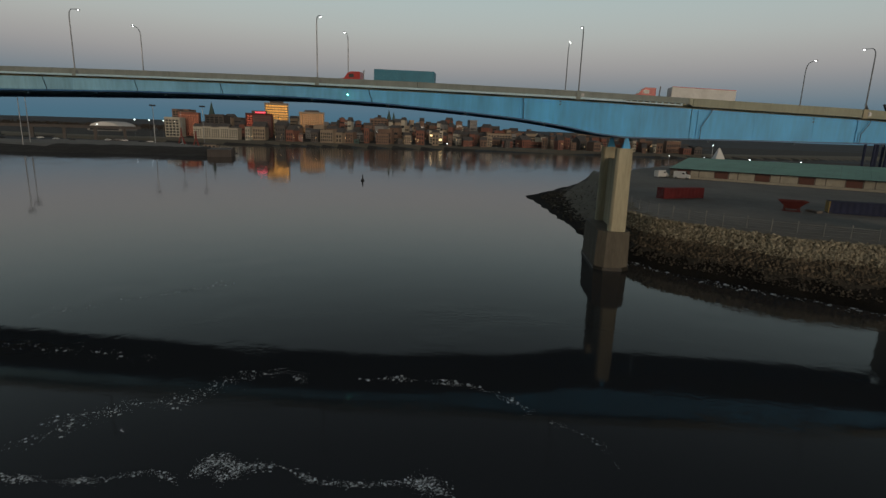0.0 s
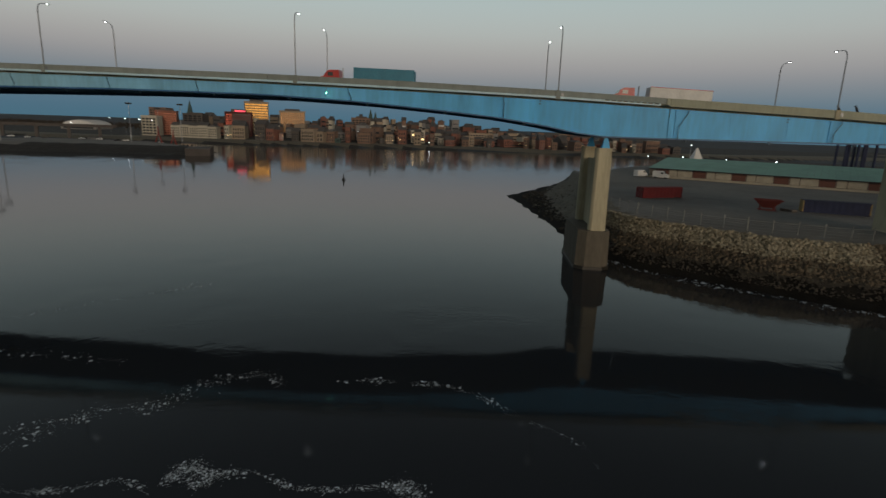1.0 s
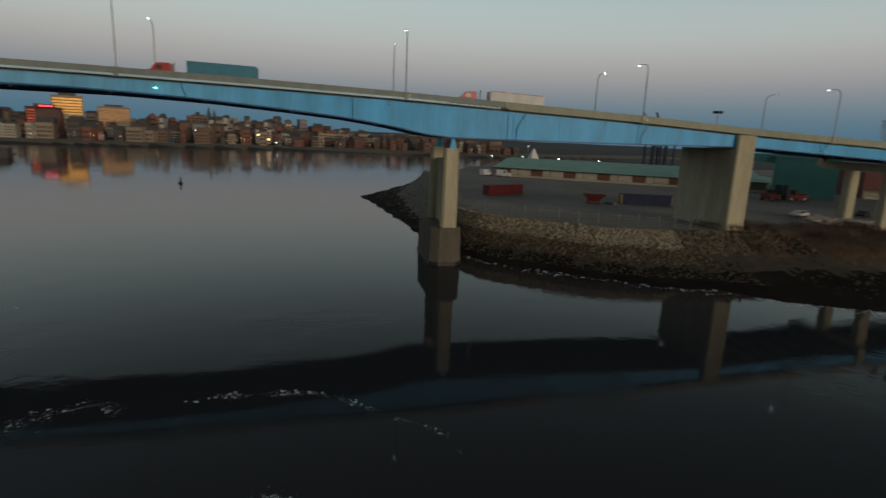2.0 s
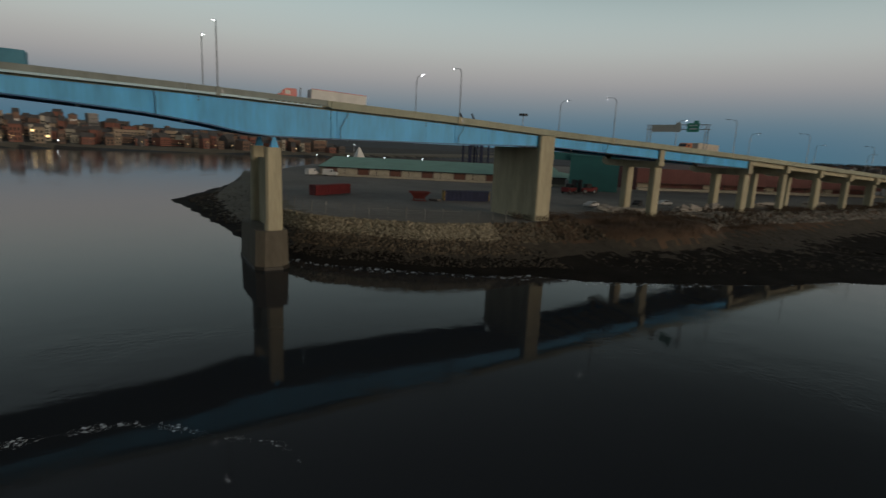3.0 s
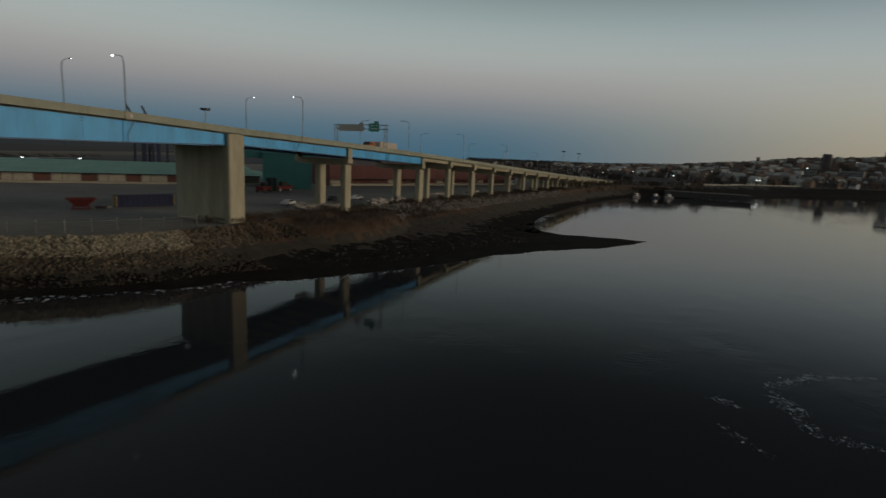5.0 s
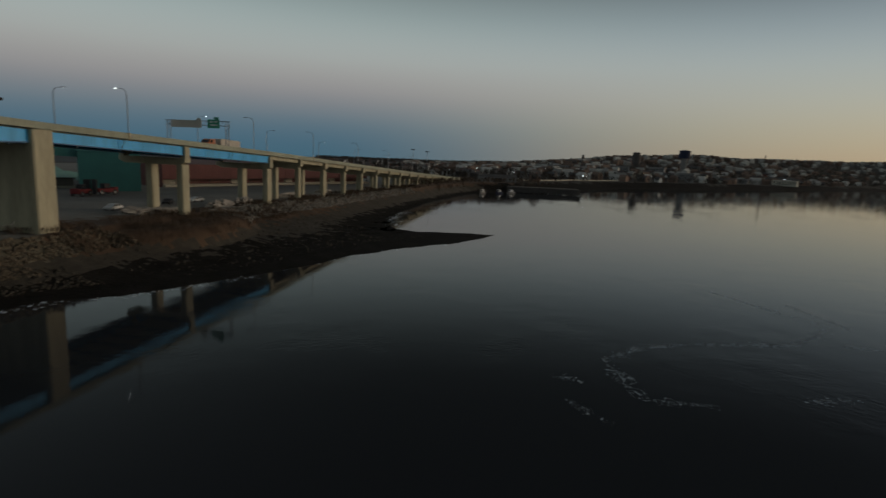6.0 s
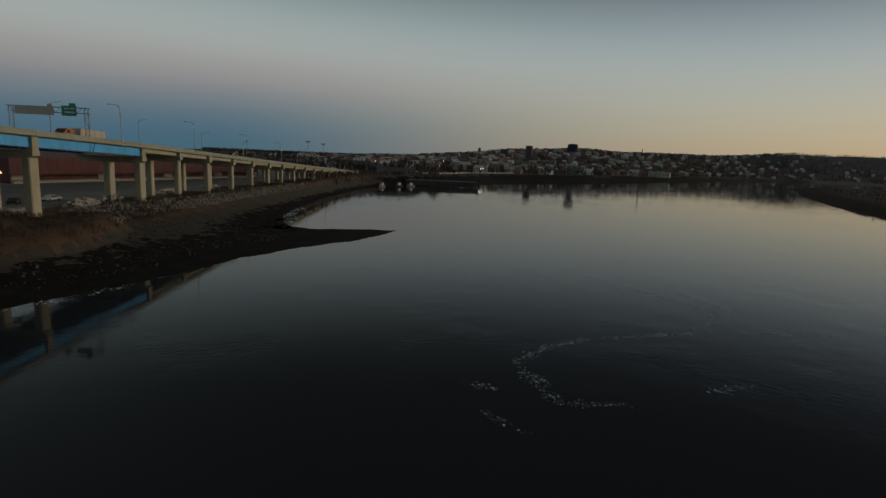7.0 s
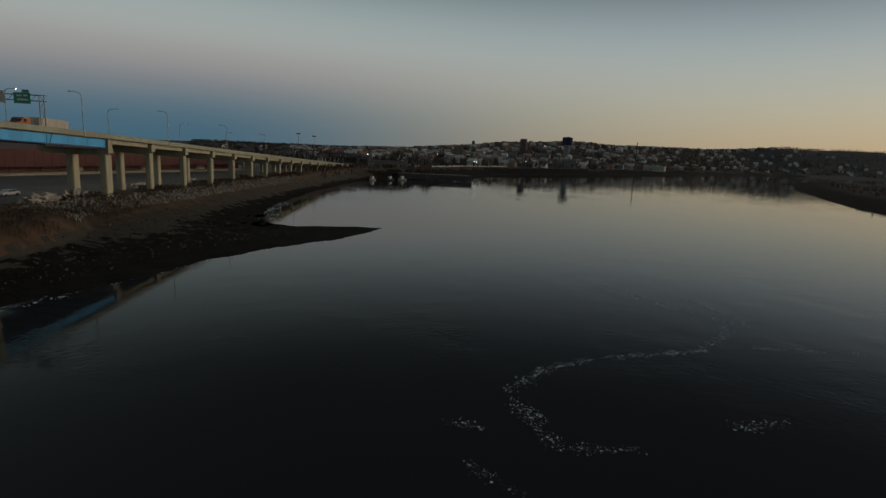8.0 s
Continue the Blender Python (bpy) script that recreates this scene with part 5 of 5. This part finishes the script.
# lit lamps along the quay, and lamps on the far streets
def quay_lamps():
    r = random.Random(8)
    t = flood_lamp(2, 640, 7.0, COOLLIT, size=0.6, label="bright floodlight on the city quay")
    for px, py, pz in ((-183, 640, 18), (-172, 638, 17), (-84, 668, 17), (-118, 640, 13), (-375, 590, 16), (-340, 600, 22), (-325, 602, 22), (-311, 604, 21.5), (-299, 606, 21)):
        flood_lamp(px, py, pz, COOLLIT, size=0.42)
    for _ in range(64):
        x = r.uniform(-215, 250)
        shore = float(np.interp(x, [-190, -112, 7, 131, 227], [556, 577, 604, 598, 574]))
        y = shore + r.uniform(12, 60)
        flood_lamp(x, y, zat(x, y) + r.uniform(3.5, 8), WARMLIT, size=r.uniform(0.14, 0.3), label="warm street lamp near the quay")


quay_lamps()


# ---- things on the low spit ----
def a_frame(x, y):
    t = thing("mooring_frame", pose(x, y, zat(x, y)), "rusty A-shaped mooring frame on the spit", "mooring frame", "mooring frames")
    for a in (-2.6, 2.6):
        part("leg", tube(bmesh.new(), [(a, 0, 0), (a * 0.15, 0, 6), (0, 0, 12)], 0.5, 0.35, 6), RUST, t)
    part("back_stay", tube(bmesh.new(), [(0, 4, 0), (0, 0, 7)], 0.35, sides=6), RUST, t)


a_frame(-200, 414)
a_frame(-191, 418)


def shed(x, y, w, d, h, turn, wall, roof, label):
    t = thing("shed", pose(x, y, zat(x, y) - 0.2, 0, 0, turn), label, "shed", "sheds by the water")
    part("wall", boxed(-w / 2, w / 2, 0, d, 0, h), wall, t)
    part("roof", sweep(bmesh.new(), [[(xx, -0.4, h), (xx, d / 2, h + d * 0.18), (xx, d + 0.4, h), (xx, d + 0.4, h - 0.15), (xx, -0.4, h - 0.15)] for xx in (-w / 2 - 0.3, w / 2 + 0.3)]), roof, t)
    part("door", boxed(-w * 0.1, w * 0.1, -0.08, 0, 0, h * 0.75), DARK, t)
    for k in (-0.32, 0.32):
        part("window", boxed(w * k - 0.8, w * k + 0.8, -0.08, 0, h * 0.4, h * 0.75), GLASS, t)


for k in range(9):
    shed(-262 + 13 * k, 437 + (k * 37) % 11, 8 + (k * 5) % 6, 4, 2.4, 3, WHITEW if k % 3 else GREYW, SLATE, "low white hut on the spit")
shed(-172, 398, 9, 5, 3, 0, TAN, SLATE, "low tan hut near the spit's tip")


def quay_end():
    t = thing("quay_wall", pose(-141, 356, 0, 0, 0, 18), "dark timber-faced quay end of the spit", "quay wall")
    part("wall", boxed(-12, 2, -18, 18, -2, 4.3), DARKW, t)
    for k in range(12):
        part("fender_pile", tube(bmesh.new(), [(2.1, -17 + 3.1 * k, -2), (2.1, -17 + 3.1 * k, 4.9)], 0.25, sides=6), DARKW, t)
        part("fender_pile", tube(bmesh.new(), [(-11.5 + 1.2 * k, -18.1, -2), (-11.5 + 1.2 * k, -18.1, 4.7)], 0.22, sides=6), DARKW, t)


quay_end()
for k in range(12):
    parked_car(-330 + 15.5 * k + (k * 29) % 7, 405 + (k * 17) % 23, (k * 40) % 90, WHITE if k % 3 else DARK, "white car parked on the gravel spit" if k % 3 else "dark car parked on the gravel spit")


def low_viaduct():
    t = thing("road_viaduct", pose(-520, 400, 0, 0, 0, 30), "distant low concrete road viaduct with columns", "viaduct")
    part("deck", boxed(0, 260, 0, 10, 12.3, 14.0), DARKW, t)
    for k in range(11):
        part("column", boxed(5 + 24 * k, 7.5 + 24 * k, 2, 8, 2, 12.3), DARKW, t)
    part("parapet", boxed(0, 260, -0.3, 0, 13.6, 14.9), DARKW, t)


low_viaduct()


# ---- the town on the hill across the inner harbour ----
def house(w, d, h, wall, roof, label):
    t = thing("house", Matrix(), label, "house", "houses on the hill")
    part("wall", boxed(-w / 2, w / 2, -d / 2, d / 2, -2, h), wall, t)
    part("gable", sweep(bmesh.new(), [[(x, -d / 2, h), (x, 0, h + d * 0.33), (x, d / 2, h)] for x in (-w / 2, w / 2)]), wall, t)
    for s in (-1, 1):
        part("roof", sweep(bmesh.new(), [[(x, s * (d / 2 + 0.4), h - 0.25), (x, s * (d / 2 + 0.4), h + 0.05), (x, 0, h + d * 0.33 + 0.3), (x, 0, h + d * 0.33)] for x in (-w / 2 - 0.4, w / 2 + 0.4)]), roof, t)
    for i in range(3):
        for z in (h * 0.55,):
            part("window", boxed(-w / 2 + w * (i + 0.5) / 3 - 0.6, -w / 2 + w * (i + 0.5) / 3 + 0.6, -d / 2 - 0.06, -d / 2, z, z + 1.5), GLASS, t)
    part("chimney", boxed(w * 0.2, w * 0.2 + 0.8, 0, 0.8, h, h + d * 0.33 + 1.4), BRICK, t)
    return t


def hill_town():
    r = random.Random(21)
    kinds = [(7, 5.5, 4.2, WHITEW, SLATE, "white clapboard house with a dark roof"), (9, 6, 4, CREAMW, SLATE, "cream house with a dark roof"), (8, 6, 5, GREYW, SLATE, "grey house with a dark roof"),
             (7, 6, 4.5, BRICK, SLATE, "red brick house with a dark roof"), (12, 7, 5, WHITEW, SLATE, "long white house with a dark roof"), (9, 6, 4.5, DARKW, SLATE, "dark-stained wooden house with a dark roof"), (8, 6, 4.5, BRICK2, SLATE, "brown house with a dark roof")]
    protos = [house(*k) for k in kinds]
    used = [False] * len(protos)
    made, far = 0, []
    while made < 1100:
        if made < 200:
            R, a = r.uniform(560, 1300), r.uniform(-0.62, 0.10)
        elif made < 290:
            R, a = r.uniform(480, 950), r.uniform(-0.05, 0.34)
        else:
            R, a = r.uniform(600, 2300), r.uniform(-0.86, 0.2)
        x, y = R * math.cos(a), R * math.sin(a)
        c = float(distance(CREST, np.array([x]), np.array([y]))[0])
        if c < 14 or c > 450:
            continue
        made += 1
        turn = math.degrees(a) - 90 + r.uniform(-50, 50)
        if made > 290:
            far.append((x, y, turn))
            continue
        k = r.choices(range(7), (4, 3, 4, 3, 2, 5, 4))[0]
        m = pose(x, y, zat(x, y), 0, 0, turn)
        if used[k]:
            copy_thing(protos[k], m)
        else:
            protos[k].matrix_world, used[k] = m, True
    # the farthest roofs and walls, too small to tell apart
    for name, mat, pick in (("far_pale_houses", plain("far_pale_walls", (0.40, 0.39, 0.36), 0.9, island=0.8, vary=0.4), 0), ("far_dark_houses", plain("far_brown_walls", (0.16, 0.11, 0.085), 0.9, island=0.8, vary=0.4), 1)):
        co, fs = [], []
        for i, (x, y, turn) in enumerate(far):
            if i % 2 != pick:
                continue
            m, n = pose(x, y, zat(x, y), 0, 0, turn), len(co)
            w, d, h = r.uniform(3, 6), r.uniform(3, 4.5), r.uniform(3.5, 6.5)
            for q in ((-w, -d, -2), (w, -d, -2), (w, d, -2), (-w, d, -2), (-w, -d, h), (w, -d, h), (w, d, h), (-w, d, h), (-w, 0, h + 3), (w, 0, h + 3)):
                co.append(tuple(m @ Vector(q)))
            fs += [tuple(n + k for k in f) for f in ((0, 1, 5, 4), (2, 3, 7, 6), (1, 2, 6, 9, 5), (3, 0, 4, 8, 7), (4, 5, 9, 8), (6, 7, 8, 9))]
        me = bpy.data.meshes.new(name)
        me.from_pydata(co, [], fs)
        me.materials.append(mat)
        tagged(new(name, me), "distant small houses scattered over the far hillside", "houses", kind="stuff")


hill_town()


def hill_landmarks():
    r = random.Random(17)
    x, y = 911, -269
    z = zat(x, y)
    t = thing("water_tower", pose(x, y, z), "dark blue water tower on the hilltop", "water tower")
    part("tank", tube(bmesh.new(), [(0, 0, 53 - z - 12), (0, 0, 53 - z)], 8.5, 8.5, 18), NAVY, t)
    part("tank_roof", tube(bmesh.new(), [(0, 0, 53 - z), (0, 0, 54.2 - z)], 8.6, 2.0, 18), NAVY, t)
    part("stem", tube(bmesh.new(), [(0, 0, -2), (0, 0, 53 - z - 12)], 5.0, 5.0, 12), GREYW, t)
    for x, y, top, w, nm in ((942, -115, 40.5, 5, "slim dark tower on the ridge"), (929, -199, 48, 13, "dark round-topped block on the hill"), (873, -373, 50, 1.3, "thin mast tower on the ridge")):
        z = zat(x, y)
        t = thing("hill_tower", pose(x, y, z), nm, "tower", "towers on the ridge")
        part("shaft", tube(bmesh.new(), [(0, 0, -2), (0, 0, top - z - 2)], w / 2, w / 2.2, 10), DARKW, t)
        part("head", tube(bmesh.new(), [(0, 0, top - z - 2), (0, 0, top - z)], w / 1.8, w / 3, 10), DARKW, t)
    for x, y, w, h in ((760, -60, 30, 7), (800, -150, 24, 8), (820, -205, 22, 10), (850, -330, 26, 6), (780, -235, 20, 9), (905, -420, 34, 7)):
        tower_block(x, y, w, 14, zat(x, y) + h, CREAMW if w > 30 else GREYW, "pale institutional block on the hill", 8, 3, turn=math.degrees(math.atan2(y, x)) - 90 + 0.02 * y, share=0.45)
    for _ in range(46):
        R, a = r.uniform(520, 1100), r.uniform(-0.6, 0.14)
        x, y = R * math.cos(a), R * math.sin(a)
        if distance(CREST, np.array([x]), np.array([y]))[0] > 8:
            flood_lamp(x, y, zat(x, y) + r.uniform(5, 8), r.choice((COOLLIT, WARMLIT)), size=r.uniform(0.14, 0.3), label="lit street lamp on the far shore")
    for x, y in ((560, -70), (566, -73), (548, 0), (600, 40), (520, 60), (700, -40)):
        flood_lamp(x, y, zat(x, y) + 6, COOLLIT, size=0.35, label="lit street lamp on the far shore")


hill_landmarks()


# ---- wharf and boats below the hill ----
def wharf():
    t = thing("wharf", pose(392, 4, 0, 0, 0, -88), "old dark timber wharf on piles", "wharf")
    part("deck", boxed(0, 52, 0, 14, 3.2, 4.2), DARKW, t)
    for k in range(14):
        for y in (-0.1, 6, 13):
            part("pile", tube(bmesh.new(), [(1 + k * 3.8, y, -3), (1 + k * 3.8, y, 4.6)], 0.25, sides=6), DARKW, t)
    part("fender_wall", boxed(0, 52, 0.4, 0.8, 0.5, 3.2), DARKW, t)


wharf()


def sea_wall():
    t = thing("sea_wall", Matrix(), "low pale concrete wall along the far shore road", "sea wall")
    line = [Vector((430, 22)), Vector((470, -2)), Vector((520, -36)), Vector((575, -62)), Vector((640, -120))]
    for a, b in zip(line, line[1:]):
        n = round((b - a).length / 12)
        turn = math.degrees(math.atan2(b.y - a.y, b.x - a.x))
        for i in range(n):
            p = a.lerp(b, i / n)
            o = part("wall_panel", boxed(0, (b - a).length / n - 0.15, -0.2, 0.2, -1.5, 1.3), CREAMW, t)
            o.matrix_local = pose(p.x, p.y, zat(p.x, p.y), 0, 0, turn)


sea_wall()


def boat(x, y, turn, paint, label):
    t = thing("boat", pose(x, y, 0, 0, 0, turn) @ Matrix.Scale(0.72, 4), label, "boat", "boats by the wharf")
    rings = [[(px, -w, 1.5 + up), (px, -w * 0.7, -0.3), (px, 0, -0.6), (px, w * 0.7, -0.3), (px, w, 1.5 + up)] for px, w, up in ((-5, 1.6, 0), (0, 1.9, 0), (3.5, 1.4, 0.3), (5.5, 0.1, 0.8))]
    part("hull", sweep(bmesh.new(), rings), paint, t)
    c = part("wheelhouse", boxed(-1.5, 1.8, -1.1, 1.1, 1.4, 3.6, 0.1), WHITE, t)
    part("window", boxed(1.8, 1.86, -0.9, 0.9, 2.5, 3.2), GLASS, c)
    part("window", boxed(-1.2, 1.5, -1.16, -1.1, 2.5, 3.2), GLASS, c)
    part("mast", tube(bmesh.new(), [(-0.5, 0, 3.6), (-0.5, 0, 7)], 0.06, sides=5), STEEL, t)


boat(362, 20, 160, GREYW, "grey fishing boat moored by the wharf")
boat(372, 9, 150, NAVY, "dark-hulled boat with a white wheelhouse")
boat(380, 1, 140, GREYW, "grey fishing boat moored by the wharf")
shed(396, -30, 9, 6, 3.6, -90, WHITEW, SLATE, "small white shed by the wharf")
shed(430, 12, 30, 10, 4, -80, GREYW, SLATE, "long grey shed behind the wharf")


def buoy():
    t = thing("buoy", pose(-32.2, 212.4, 0), "small dark channel buoy afloat", "buoy")
    part("float", tube(bmesh.new(), [(0, 0, -0.3), (0, 0, 0.5)], 0.75, 0.7, 12), DARK, t)
    part("tower", tube(bmesh.new(), [(0, 0, 0.5), (0, 0, 2.0)], 0.35, 0.18, 8), DARK, t)
    part("lantern", tube(bmesh.new(), [(0, 0, 2.0), (0, 0, 2.4)], 0.2, 0.12, 8), DARK, t)


buoy()


# ---- bare trees and shrubs ----
def thicket(name, spots, r, h0, h1, mat, label, blades=22):
    """Bare crowns: a thin trunk and a loose spray of fine twigs each."""
    co, fs = [], []
    for x, y, z in spots:
        h = r.uniform(h0, h1)
        w = h * r.uniform(0.25, 0.42)
        segs = [((x, y, z - 0.5), (x + r.uniform(-0.1, 0.1) * h, y, z + 0.6 * h), 0.035 * h)]
        for _ in range(blades):
            a, q = r.uniform(0, 6.3), r.uniform(0.25, 1.0)
            p = (x, y, z + h * r.uniform(0.1, 0.6))
            segs.append((p, (x + w * q * math.cos(a), y + w * q * math.sin(a), z + h * (1 - 0.45 * q * r.random())), 0.028 * h * r.uniform(0.5, 1.2)))
        for a, b, t in segs:
            a, b = np.array(a), np.array(b)
            n = np.cross(b - a, (r.uniform(-1, 1), r.uniform(-1, 1), 0.3))
            n = n / (np.linalg.norm(n) + 1e-9) * t
            k = len(co)
            co += [tuple(a - n), tuple(a + n), tuple(b + 0.5 * n), tuple(b - 0.5 * n)]
            fs.append((k, k + 1, k + 2, k + 3))
    me = bpy.data.meshes.new(name)
    me.from_pydata(co, [], fs)
    me.materials.append(mat)
    return tagged(new(name, me), label, "trees" if h1 > 4 else "shrubs", kind="stuff")


def woods():
    r = random.Random(33)
    spots = []
    while len(spots) < 17000:
        R, a = (r.uniform(430, 2300), r.uniform(-0.86, 0.36)) if len(spots) % 3 else (r.uniform(1300, 2700), r.uniform(-0.88, -0.45))
        x, y = R * math.cos(a), R * math.sin(a)
        spots.append((x, y))
    xy = np.array(spots)
    c, z = distance(CREST, xy[:, 0], xy[:, 1]), height(xy[:, 0], xy[:, 1])
    ok = (c > 2) & (c < 900) & (z > 4)
    thicket("far_woods", [(x, y, h) for (x, y), h in zip(xy[ok], z[ok])], r, 4, 9, TWIG, "bare dark trees covering the far hillside", 12)
    xy = np.array([(r.uniform(-1100, 500), r.uniform(590, 1150)) for _ in range(7000)])
    z = height(xy[:, 0], xy[:, 1])
    thicket("city_trees", [(x, y, h) for (x, y), h in zip(xy, z) if h > 6], r, 4, 9, TWIG, "bare dark trees among the city blocks", 14)
    xy = np.array([(r.uniform(300, 460), r.uniform(-60, 70)) for _ in range(1500)])
    c, z = distance(CREST, xy[:, 0], xy[:, 1]), height(xy[:, 0], xy[:, 1])
    ok = (c > -12) & (c < 26) & (z > 2.5)
    thicket("shore_shrubs", [(x, y, h) for (x, y), h in zip(xy[ok], z[ok])], r, 1.5, 4.0, BUSH, "dry brown shrubs along the shore", 14)
    xy = np.array([(r.uniform(190, 640), r.uniform(-520, -250)) for _ in range(5000)])
    d, z = distance(EASTBANK, xy[:, 0], xy[:, 1]), height(xy[:, 0], xy[:, 1])
    ok = (d > 22) & (d < 120) & (np.arange(len(d)) % 4 == 0)
    thicket("bank_trees", [(x, y, h) for (x, y), h in zip(xy[ok], z[ok])], r, 1.2, 3.6, TWIG, "bare dark trees and scrub on the near bank", 14)
    m = np.array(BRIDGE)
    uv = np.array([(r.uniform(46, 260), r.uniform(-16, 10)) for _ in range(17000)])
    x, y = m[0, 0] * uv[:, 0] + m[0, 1] * uv[:, 1] + m[0, 3], m[1, 0] * uv[:, 0] + m[1, 1] * uv[:, 1] + m[1, 3]
    z = height(x, y)
    n = waves(x, y, 14, 9)
    ok = (z > 3.2) & (n > -0.15) & ((uv[:, 0] < 122) | (z > 5.2)) & (uv[:, 1] < 3 + 5 * n)
    thicket("dry_grass", list(zip(x[ok], y[ok], z[ok] + 0.2)), r, 0.5, 1.2, BUSH, "dry brown grass and weeds on the bank", 7)


woods()
